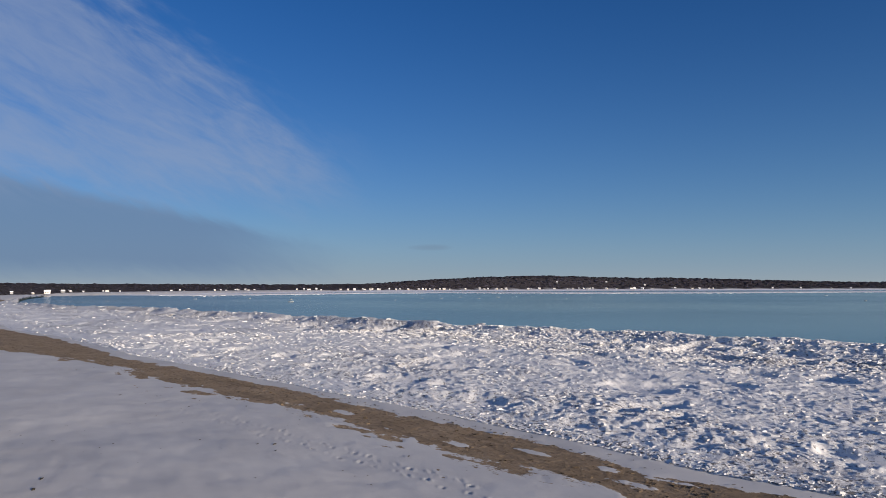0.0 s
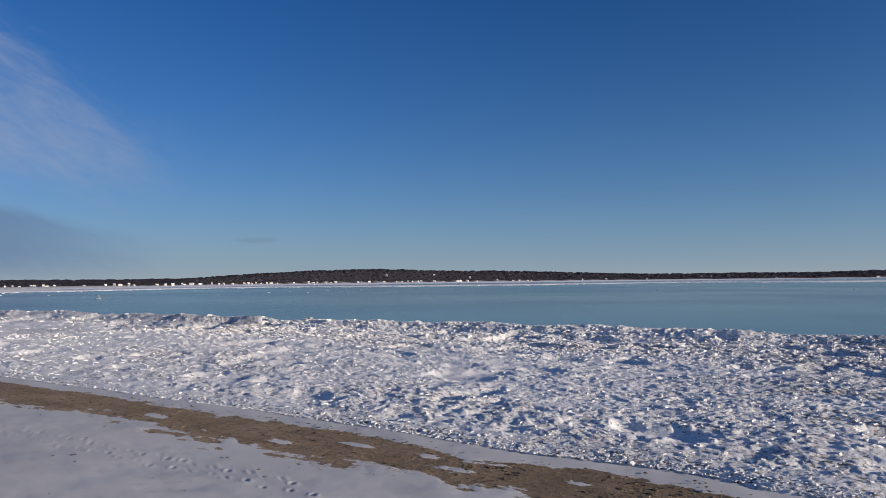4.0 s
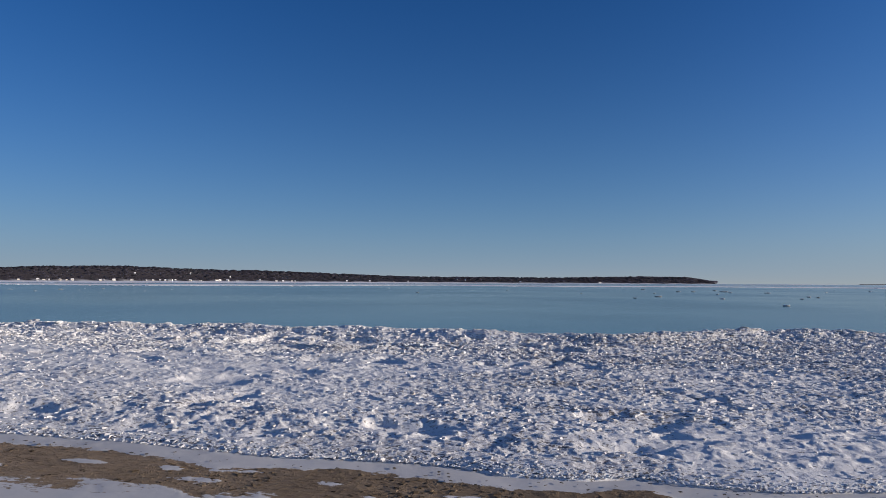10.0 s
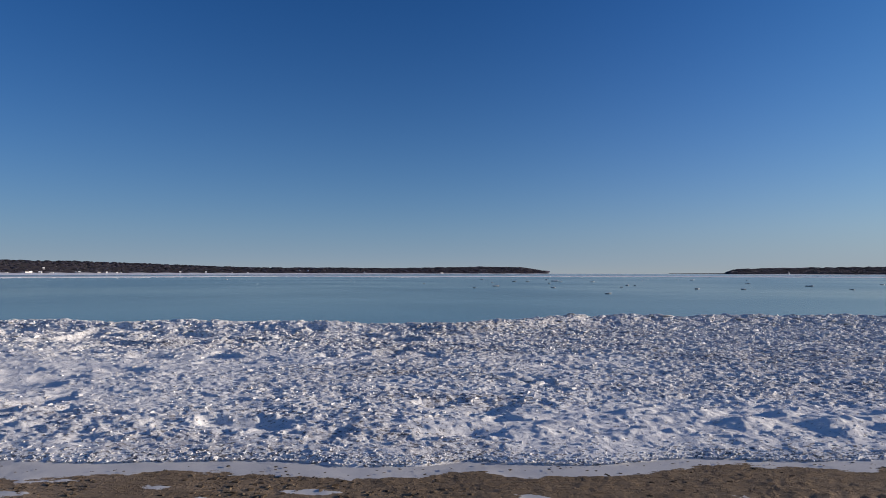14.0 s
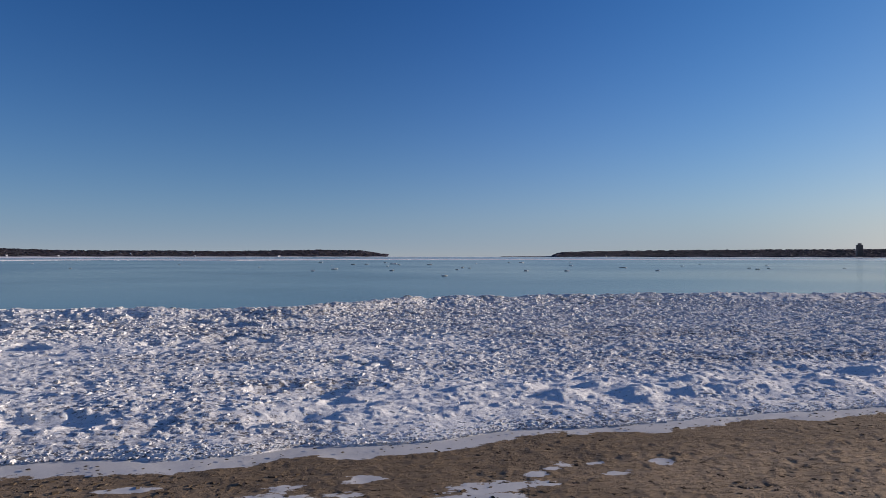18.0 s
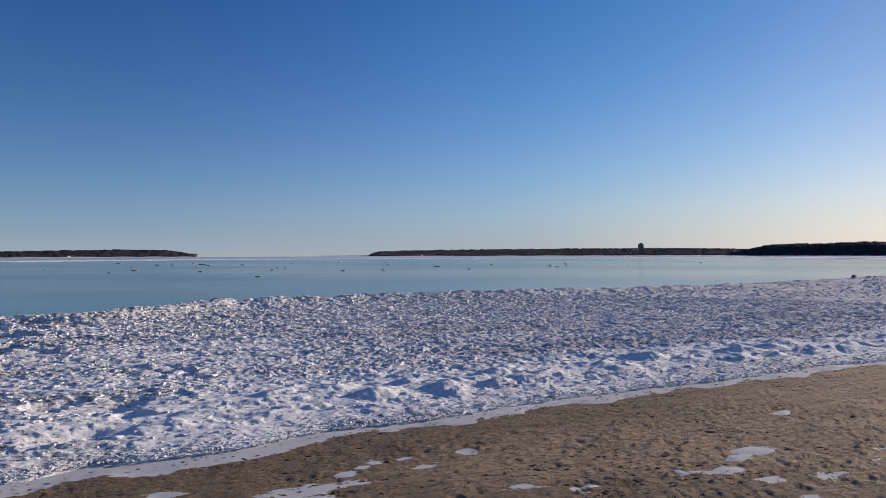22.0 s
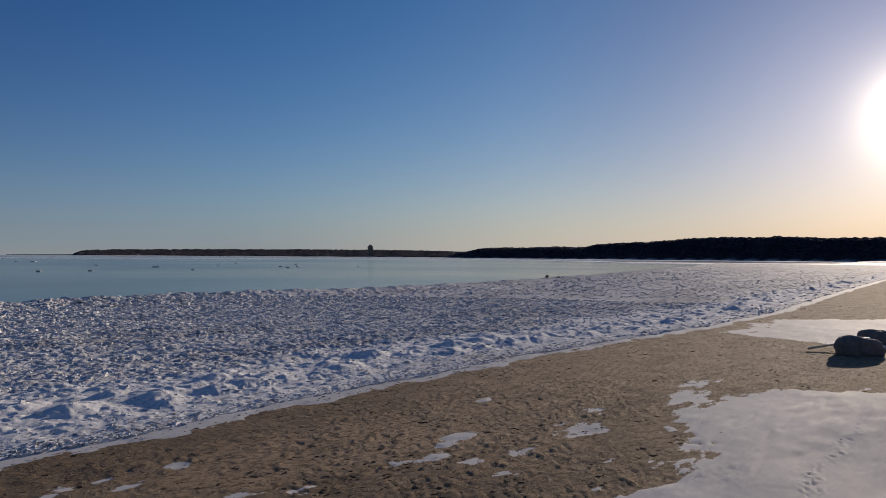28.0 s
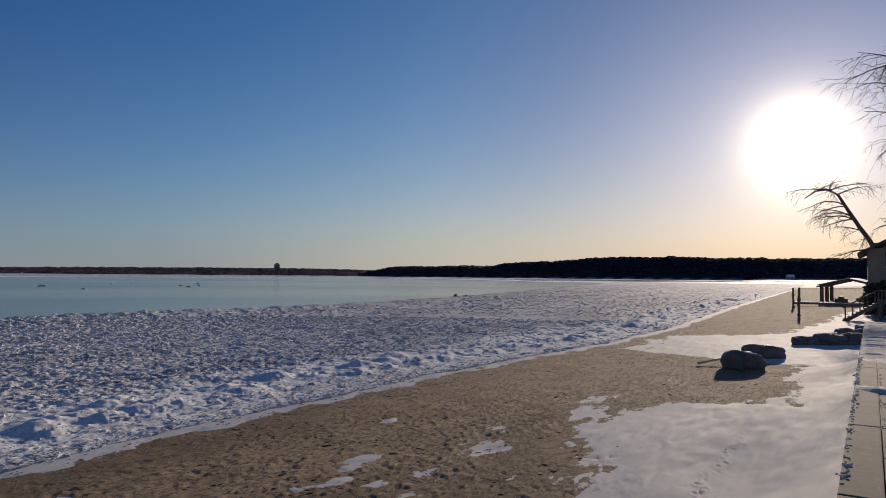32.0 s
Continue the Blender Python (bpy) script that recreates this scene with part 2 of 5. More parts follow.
def make_ice():
    m = Mat("snowy_pack_ice", 0.9)
    m.p.inputs["Specular IOR Level"].default_value = 0.08
    c = m.ramp(m.noise(0.5, 7, 0.65), (0.28, (0.66, 0.67, 0.70)), (0.5, (0.74, 0.74, 0.74)), (0.75, (0.79, 0.78, 0.76)))
    c = m.mix(m.span(m.noise(1.1, 5, 0.6), 0.66, 0.78, 0, 0.35), c, (0.56, 0.50, 0.42))
    # bare grey ice shows between the blocks where no snow has drifted
    bare = m.math("ADD", m.math("ADD", m.math("MULTIPLY", m.noise(9, 5, 0.72), 0.7), m.math("MULTIPLY", m.noise(1.6, 5, 0.7), 0.3)),
                  m.math("MULTIPLY", m.math("SUBTRACT", 0.5, m.attr("blown")), 0.20))
    grey = m.ramp(m.noise(3.0, 5, 0.7), (0.35, (0.24, 0.235, 0.26)), (0.65, (0.38, 0.375, 0.40)))
    c = m.mix(m.span(bare, 0.56, 0.67, 0, 0.7), c, grey)
    # fine dark specks over the ice, most of all along the front
    dark_specks = m.math("ADD", m.noise(10, 4, 0.75, stretch=(0.7, 1, 1)), m.math("ADD", m.math("MULTIPLY", m.attr("front"), 0.05), m.math("MULTIPLY", m.attr("blown"), -0.05)))
    # long belts with more of the dark specks, fewer where snow has blown
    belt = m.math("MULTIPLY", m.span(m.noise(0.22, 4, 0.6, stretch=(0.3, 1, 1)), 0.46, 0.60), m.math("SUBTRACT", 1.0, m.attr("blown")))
    dark_specks = m.math("ADD", dark_specks, m.math("MULTIPLY", belt, 0.07))
    m.color(m.mix(m.span(dark_specks, 0.56, 0.61, 0, 0.85), c, (0.10, 0.092, 0.09)))
    m.bump(m.noise(12, 6, 0.75), 0.03, 0.6)
    return m.m


def make_chunks():
    m = Mat("broken_ice", 0.9)
    m.p.inputs["Specular IOR Level"].default_value = 0.08
    rnd = m.n.new("ShaderNodeNewGeometry").outputs["Random Per Island"]
    c = m.ramp(rnd, (0.0, (0.46, 0.46, 0.49)), (0.25, (0.60, 0.60, 0.61)), (0.85, (0.72, 0.715, 0.70)), (1.0, (0.50, 0.47, 0.43)))
    m.color(c)
    m.bump(m.noise(22, 4, 0.7), 0.015, 0.6)
    return m.m


def make_water():
    m = Mat("calm_cold_water", 0.06)
    m.color(m.ramp(m.noise(0.01, 4, 0.6), (0.35, (0.022, 0.066, 0.066)), (0.65, (0.030, 0.083, 0.081))))
    m.p.inputs["IOR"].default_value = 1.33
    m.p.inputs["Specular Tint"].default_value = (0.80, 0.80, 0.53, 1)
    m.rough(m.span(m.noise(0.012, 3, 0.5), 0.35, 0.65, 0.12, 0.17))
    m.bump(m.math("ADD", m.noise(0.9, 3, 0.5, stretch=(0.5, 1, 1)), m.math("MULTIPLY", m.noise(4.5, 2, 0.5), 0.25)), 0.02, 0.35)
    return m.m


def make_sheet():
    m = Mat("thin_lake_ice", 0.3)
    m.p.inputs["Specular IOR Level"].default_value = 0.12
    streak = m.math("ADD", m.math("MULTIPLY", m.noise(0.006, 5, 0.6, stretch=(0.3, 1, 1)), 0.6), m.math("MULTIPLY", m.noise(0.04, 4, 0.6, stretch=(0.3, 1, 1)), 0.4))
    f = m.span(m.math("ADD", streak, m.math("MULTIPLY", m.attr("rim"), 0.6)), 0.50, 0.66)
    m.color(m.mix(f, (0.20, 0.22, 0.235), (0.84, 0.83, 0.82)))
    m.rough(m.math("ADD", m.math("MULTIPLY", f, 0.6), 0.12))
    return m.m


def plain(name, c, rough=0.7, vary=0.25, scale=3.0, bump=0.01, metal=0.0):
    m = Mat(name, rough, metal)
    lo, hi = tuple(x * (1 - vary) for x in c), tuple(min(1, x * (1 + vary)) for x in c)
    m.color(m.ramp(m.math("ADD", m.math("MULTIPLY", m.noise(scale, 6, 0.65, m.at), 0.7), m.math("MULTIPLY", m.noise(scale * 9, 3, 0.6, m.at), 0.3)),
                   (0.35, lo), (0.65, hi)))
    m.bump(m.noise(scale * 6, 5, 0.65, m.at), bump, 0.7)
    return m.m


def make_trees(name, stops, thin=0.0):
    """Woods and shrubs; thin: how far bare twigs let low light through, raised for haze."""
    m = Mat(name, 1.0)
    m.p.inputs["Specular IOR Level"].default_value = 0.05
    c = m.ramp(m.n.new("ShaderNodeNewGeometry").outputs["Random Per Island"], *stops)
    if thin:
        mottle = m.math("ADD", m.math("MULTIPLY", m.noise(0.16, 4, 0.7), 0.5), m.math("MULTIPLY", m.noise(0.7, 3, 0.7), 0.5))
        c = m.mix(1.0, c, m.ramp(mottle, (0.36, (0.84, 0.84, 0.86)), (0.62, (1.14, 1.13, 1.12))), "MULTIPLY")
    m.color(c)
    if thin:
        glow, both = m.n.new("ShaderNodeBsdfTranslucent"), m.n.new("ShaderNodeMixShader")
        # bluish translucent colour, lifted far above the bark's to imitate haze on far hills
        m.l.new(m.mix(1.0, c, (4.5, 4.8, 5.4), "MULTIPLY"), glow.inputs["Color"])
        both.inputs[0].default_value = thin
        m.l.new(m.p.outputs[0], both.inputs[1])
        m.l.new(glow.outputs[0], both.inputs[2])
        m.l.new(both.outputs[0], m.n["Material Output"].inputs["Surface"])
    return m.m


GROUND = make_ground()
ICE = make_ice()
CHUNK = make_chunks()
WATER = make_water()
SHEET = make_sheet()
FLOE = plain("floe_snow", (0.80, 0.81, 0.83), 0.55, 0.08, 0.8, 0.05)
FLOE_SIDE = plain("floe_ice_side", (0.16, 0.19, 0.21), 0.5, 0.25, 1.5, 0.03)
ROCK = plain("dark_boulder", (0.17, 0.15, 0.135), 0.85, 0.4, 2.2, 0.05)
SNOWCAP = plain("snow_cap", (0.82, 0.82, 0.83), 0.6, 0.05, 1.5, 0.03)
DRIFT = plain("drifted_old_snow", (0.50, 0.48, 0.46), 0.9, 0.22, 2.2, 0.03)
CONCRETE = plain("weathered_concrete", (0.135, 0.118, 0.095), 0.95, 0.3, 1.4, 0.004)
PAVER = plain("paving_concrete", (0.145, 0.128, 0.105), 0.95, 0.3, 1.1, 0.004)
TIMBER = plain("weathered_timber", (0.20, 0.15, 0.11), 0.85, 0.3, 4.0, 0.01)
BLEACHED = plain("bleached_driftwood", (0.55, 0.48, 0.38), 0.85, 0.2, 6.0, 0.01)
BARK = plain("bare_tree_bark", (0.13, 0.105, 0.09), 0.9, 0.35, 5.0, 0.03)
SHINGLE = plain("brown_shingles", (0.12, 0.10, 0.09), 0.85, 0.3, 2.0, 0.02)
SIDING = plain("tan_siding", (0.33, 0.27, 0.21), 0.8, 0.12, 1.0, 0.01)
WHITEWALL = plain("white_clapboard", (0.60, 0.58, 0.55), 0.7, 0.08, 0.5, 0.01)
CREAM = plain("cream_clapboard", (0.62, 0.55, 0.45), 0.7, 0.1, 0.5, 0.01)
GREYWALL = plain("grey_clapboard", (0.30, 0.31, 0.33), 0.7, 0.12, 0.5, 0.01)
DARKROOF = plain("dark_roof", (0.10, 0.09, 0.09), 0.85, 0.2, 0.6, 0.01)
TOWERWALL = plain("brown_tower_concrete", (0.20, 0.165, 0.14), 0.8, 0.12, 0.1, 0.02)
DEBRIS = plain("dark_wrack", (0.07, 0.055, 0.04), 0.95, 0.4, 12.0, 0.02)
CLOD = make_trees("sand_clods", ((0.0, (0.065, 0.048, 0.034)), (0.6, (0.12, 0.088, 0.058)), (1.0, (0.24, 0.180, 0.118))))
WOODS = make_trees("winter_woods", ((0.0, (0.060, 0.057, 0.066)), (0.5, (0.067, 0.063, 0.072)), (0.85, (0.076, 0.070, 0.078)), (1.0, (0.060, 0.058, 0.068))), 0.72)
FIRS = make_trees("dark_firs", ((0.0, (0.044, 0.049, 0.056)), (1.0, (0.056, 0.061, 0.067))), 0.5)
HEDGE = make_trees("leafless_hedge", ((0.0, (0.05, 0.042, 0.035)), (1.0, (0.12, 0.095, 0.075))))
m_ = Mat("dark_window", 0.05)
m_.color((0.02, 0.025, 0.03))
PANE = m_.m


# ---- shape helpers ----
def lattice(ix, iy, seed):
    h = (ix.astype(np.int64) * 374761393 + iy.astype(np.int64) * 668265263 + seed * 974634541) & 0xFFFFFFFF
    h = ((h ^ (h >> 13)) * 1274126177) & 0xFFFFFFFF
    h = ((h ^ (h >> 16)) * 668265263) & 0xFFFFFFFF
    return (h ^ (h >> 15)) / 4294967296.0


def ripple(x, y, seed):
    """Value noise, 0 to 1."""
    ix, iy = np.floor(x), np.floor(y)
    u, v = x - ix, y - iy
    u, v = u * u * u * (u * (u * 6 - 15) + 10), v * v * v * (v * (v * 6 - 15) + 10)
    a, b = lattice(ix, iy, seed), lattice(ix + 1, iy, seed)
    c, d = lattice(ix, iy + 1, seed), lattice(ix + 1, iy + 1, seed)
    return (a + (b - a) * u) * (1 - v) + (c + (d - c) * u) * v


def fractal(x, y, size, seed, octaves=4, gain=0.5):
    """Noise about 0, from -1 to 1, whose largest waves are size metres long."""
    total, weight, amp = 0, 0, 1.0
    for k in range(octaves):
        c, s = math.cos(0.7 * k + seed), math.sin(0.7 * k + seed)
        total = total + amp * (ripple((x * c - y * s) / size, (x * s + y * c) / size, seed * 17 + k) * 2 - 1)
        weight, amp, size = weight + amp, amp * gain, size * 0.5
    return total / weight


def lumps(x, y, cell, seed, least=0.25, peaked=False):
    """Rounded blocks, or peaked drifts, scattered over the plane: their height, 0 to 1."""
    ix, iy = np.floor(x / cell), np.floor(y / cell)
    top = np.zeros_like(x)
    for i in (-1, 0, 1):
        for j in (-1, 0, 1):
            a, b = ix + i, iy + j
            cx, cy = (a + lattice(a, b, seed)) * cell, (b + lattice(a, b, seed + 1)) * cell
            r = cell * (least + (0.8 - least) * lattice(a, b, seed + 2))
            hgt = 0.10 + 0.90 * lattice(a, b, seed + 3) ** 2.5
            d = ((x - cx) ** 2 + (y - cy) ** 2) / (r * r)
            top = np.maximum(top, hgt * (np.clip(1 - np.sqrt(d), 0, 1) ** 1.15 if peaked else np.sqrt(np.clip(1 - d, 0, 1)) ** 0.8))
    return top


def slabs(x, y, cell, seed):
    """Tilted, rounded slabs scattered over the plane: their height, 0 to 1."""
    ix, iy = np.floor(x / cell), np.floor(y / cell)
    top = np.zeros_like(x)
    for i in (-1, 0, 1):
        for j in (-1, 0, 1):
            a, b = ix + i, iy + j
            turn = 6.283 * lattice(a, b, seed + 4)
            px, py = x - (a + lattice(a, b, seed)) * cell, y - (b + lattice(a, b, seed + 1)) * cell
            c, s = np.cos(turn), np.sin(turn)
            r = cell * (0.35 + 0.45 * lattice(a, b, seed + 2))
            u, v = (px * c + py * s) / r, (py * c - px * s) / (0.62 * r)
            lean = 0.55 + 0.45 * u
            hgt = 0.15 + 0.85 * lattice(a, b, seed + 3) ** 1.8
            top = np.maximum(top, hgt * lean * np.clip(1 - u ** 4 - v ** 4, 0, 1) ** 0.4)
    return top


def mesh_of(name, verts, faces, smooth=False):
    """A mesh from arrays of places and of four- or three-cornered faces."""
    verts, faces = np.asarray(verts, np.float32), np.asarray(faces, np.int32)
    me = bpy.data.meshes.new(name)
    n, k = faces.shape
    me.vertices.add(len(verts))
    me.vertices.foreach_set("co", verts.ravel())
    me.loops.add(n * k)
    me.loops.foreach_set("vertex_index", faces.ravel())
    me.polygons.add(n)
    me.polygons.foreach_set("loop_start", np.arange(0, n * k, k, dtype=np.int32))
    me.polygons.foreach_set("use_smooth", np.full(n, smooth))
    me.update(calc_edges=True)
    return me


def sheet_faces(rows, cols):
    a = np.arange(rows * cols).reshape(rows, cols)
    return np.stack([a[:-1, :-1], a[:-1, 1:], a[1:, 1:], a[1:, :-1]], -1).reshape(-1, 4)


def put_attr(me, name, values):
    me.attributes.new(name, "FLOAT", "POINT").data.foreach_set("value", np.asarray(values, np.float32).ravel())


def part(name, bm, material, parent, label=""):
    """Links a bmesh as one mesh object under a thing or a part."""
    me = bpy.data.meshes.new(name)
    bm.to_mesh(me)
    bm.free()
    me.materials.append(material)
    ob = new(name, me)
    ob.parent = parent
    return tagged(ob, label)


def box(x0, x1, y0, y1, z0, z1, bevel=0.0):
    bm = bmesh.new()
    bmesh.ops.create_cube(bm, size=1, matrix=Matrix.LocRotScale(((x0 + x1) / 2, (y0 + y1) / 2, (z0 + z1) / 2), None, (x1 - x0, y1 - y0, z1 - z0)))
    if bevel:
        bmesh.ops.bevel(bm, geom=bm.edges[:], offset=bevel, segments=2, affect="EDGES", profile=0.6)
    return bm


def rod(a, b, ra, rb, sides=8):
    a, b = Vector(a), Vector(b)
    bm = bmesh.new()
    way = b - a
    m = Matrix.Translation((a + b) / 2) @ way.to_track_quat("Z", "Y").to_matrix().to_4x4()
    bmesh.ops.create_cone(bm, cap_ends=True, segments=sides, radius1=ra, radius2=rb, depth=way.length, matrix=m)
    return bm


def prism(x0, x1, y0, y1, z0, ridge, over=0.4, thick=0.25):
    """A gable roof whose ridge runs along x."""
    bm = bmesh.new()
    ym = (y0 + y1) / 2
    slope = (ridge - z0) / (ym - y0)
    lo = z0 - slope * over
    rim = [(y0 - over, lo), (ym, ridge), (y1 + over, lo), (y1 + over, lo - thick), (ym, ridge - thick), (y0 - over, lo - thick)]
    ends = [[bm.verts.new((x, y, z)) for y, z in rim] for x in (x0 - over, x1 + over)]
    for k in range(6):
        bm.faces.new((ends[0][k], ends[0][(k + 1) % 6], ends[1][(k + 1) % 6], ends[1][k]))
    for e, turn in ((ends[0], 1), (ends[1], -1)):
        for quad in ((0, 1, 4, 5), (1, 2, 3, 4)):
            bm.faces.new([e[k] for k in quad][::turn])
    bmesh.ops.recalc_face_normals(bm, faces=bm.faces[:])
    return bm


def along(az, r):
    return r * math.sin(radians(az)), r * math.cos(radians(az))


# ---- plan of the shore ----
WATER_Z = -0.3
MID = (0.35, 0.05)                 # middle of the fine rings of the ground
EDGE_X = [-900, -430, -300, -180, -110, -71, -53, -38, -30, -18, -11, -7, -3.2, -2.0, -0.6, 0.3, 1.1, 2.4, 4.4, 6, 8.4, 11.5, 14, 17, 20.5, 28, 34, 49, 82, 159, 300, 600, 900]
EDGE_Y = [560, 78, 46, 21, 11.5, 9.6, 10.7, 10.4, 10.9, 11.45, 11.6, 11.45, 11.75, 11.45, 11.7, 12.15, 12.0, 12.0, 12.6, 12.48, 12.8, 12.87, 12.95, 12.87, 13.0, 12.7, 12.1, 12.4, 15.4, 21.0, 31, 62, 160]
CREST_X = [-430, -300, -175, -130, -105, -85, -60, -36, -20, 0, 7, 15, 25, 50, 80, 107, 172, 300, 600]
CREST_Y = [79, 48, 25, 26, 31, 33, 34.5, 35.5, 36.8, 37.3, 42, 45, 46, 46.5, 52, 57.5, 75, 112, 200]
SNOW_X = [-300, -60, -45, -40, -32, -25, -17, -9, -7, -4.8, 0, 3, 6, 8, 10.6, 12.5, 15, 17.5, 19.5, 20.5, 24, 30, 33, 42, 47, 80, 300]
SNOW_Y = [20, 6.5, 6.4, 8, 8.8, 8.9, 9.7, 9.6, 10.1, 9.7, 9.8, 9.1, 7.15, 5.55, 4.3, 4.6, 5.8, 6.0, 5.0, 3.1, 2.6, 3.4, 11, 11.5, 6, 4, 4]
BAY_AZ = [-110, -100, -86, -83, -80, -75, -70, -60, -50, -40, -20, 0, 6.2, 6.6, 15.5, 16, 20.1, 20.5, 30, 42, 50, 51.5, 60, 70, 78, 82, 85, 88, 110]
BAY_R = [420, 400, 340, 330, 430, 560, 720, 1200, 1700, 2100, 2900, 3500, 3800, 6000, 6000, 4500, 4500, 3300, 3200, 2900, 2600, 1700, 1400, 1150, 980, 930, 930, 950, 1000]
HILL_AZ = [-100, -82, -71, -62, -56, -51, -46, -41, -35, -30, -26, -22, -18, -13, -6, 0.6, 4, 6.2, 16, 20, 21, 25, 30, 38, 46, 50.4, 52, 57, 60.5, 61.7, 66, 69, 75, 80, 84, 100]
HILL_EL = [0.6, 0.46, 0.40, 0.36, 0.42, 0.77, 1.03, 1.13, 0.93, 0.86, 0.73, 0.56, 0.42, 0.45, 0.42, 0.56, 0.52, 0.2, 0.07, 0.1, 0.38, 0.47, 0.52, 0.58, 0.56, 0.46, 0.78, 0.95, 0.95, 1.2, 1.45, 1.70, 1.78, 1.62, 1.6, 1.6]
TREE_TALL = 0.0036                 # height of the far trees, over their distance
# scraps of old snow left on the sand: place, half width, half depth
PATCHES = [(0.0, 10.5, 0.2, 0.12), (1.2, 10.6, 0.22, 0.13), (3.15, 9.88, 0.95, 0.2), (2.6, 9.5, 1.1, 0.12), (4.5, 10.72, 0.12, 0.08), (3.9, 10.33, 0.13, 0.08), (4.28, 10.57, 0.1, 0.06), (5.03, 10.7, 0.14, 0.06), (5.12, 10.25, 0.3, 0.08), (6.2, 10.6, 0.14, 0.1), (6.5, 8.25, 0.42, 0.42),
           (8.6, 8.1, 0.15, 0.11), (10.0, 8.2, 0.3, 0.1), (10.5, 8.4, 0.33, 0.13), (9.4, 7.7, 0.32, 0.14), (9.4, 7.1, 0.47, 0.15), (10.4, 6.8, 0.23, 0.17), (9.3, 6.4, 0.2, 0.12), (9.5, 5.6, 0.2, 0.13),
           (12.6, 6.8, 0.6, 0.35), (14.3, 7.5, 0.4, 0.2), (19.1, 6.9, 0.76, 0.3), (17.1, 6.6, 0.9, 0.4), (13.6, 10.0, 0.2, 0.16), (17.3, 5.2, 0.25, 0.2), (18.6, 4.4, 0.5, 0.16)]
PATCHES_WEST = [(-6.5, 11.2, 0.55, 0.12), (-6.9, 10.5, 0.5, 0.1), (-8.0, 11.0, 0.17, 0.11), (-9.7, 10.9, 0.3, 0.1), (-11.4, 10.2, 0.28, 0.12), (-3.8, 10.4, 0.27, 0.12), (-4.9, 10.9, 0.3, 0.08), (-2.2, 10.8, 0.25, 0.08), (-16.5, 10.4, 0.3, 0.1)]
# old footprints across the snow: start, end, step, length of a print
TRACKS = [((-60, 4.6), (-41.1, 6.0), 0.6, 0.09), ((-41.1, 6.0), (-20.5, 7.4), 0.5, 0.075), ((-20.5, 7.4), (-8.0, 8.35), 0.42, 0.06), ((-20, 7.0), (-7.5, 8.0), 0.5, 0.055),
          ((-36, 6.9), (-19, 7.9), 0.55, 0.06), ((16.4, 2.7), (11.0, 2.6), 0.30, 0.05), ((12.2, 2.55), (9.6, 2.3), 0.28, 0.05)]


def shore_gap(x, y):
    """Metres out from the beach's edge, which runs in shallow scallops."""
    return y - np.interp(x, EDGE_X, EDGE_Y) + 0.13 * fractal(x, x * 0.13, 2.0, 161, 3)


def ice_front(x):
    """How far out from the beach's edge the broken ice begins."""
    return np.interp(x, [-18, -2, 2.5, 8, 20, 60], [0.58, 0.62, 0.38, 0.30, 0.34, 0.6])


def woodland(x, y, az, r):
    """How far up the far shore a place lies (0 at its edge), and the ground's height there."""
    far = np.interp(az, BAY_AZ, BAY_R)
    t = np.clip((r - far) / (0.16 * far + 40), 0, 1.6)
    crest = 3.45 + np.tan(np.radians(np.interp(az, HILL_AZ, HILL_EL))) * far * 1.12 - 0.36 * TREE_TALL * far
    crest = np.maximum(crest, 2.0) * (1 + 0.05 * fractal(az * 20, r * 0.08, 30, 5, 4, 0.6))
    rise = t * t * (3 - 2 * np.clip(t, 0, 1)) if np.ndim(t) == 0 else np.clip(t, 0, 1) ** 2 * (3 - 2 * np.clip(t, 0, 1))
    return t, 0.8 + rise * crest


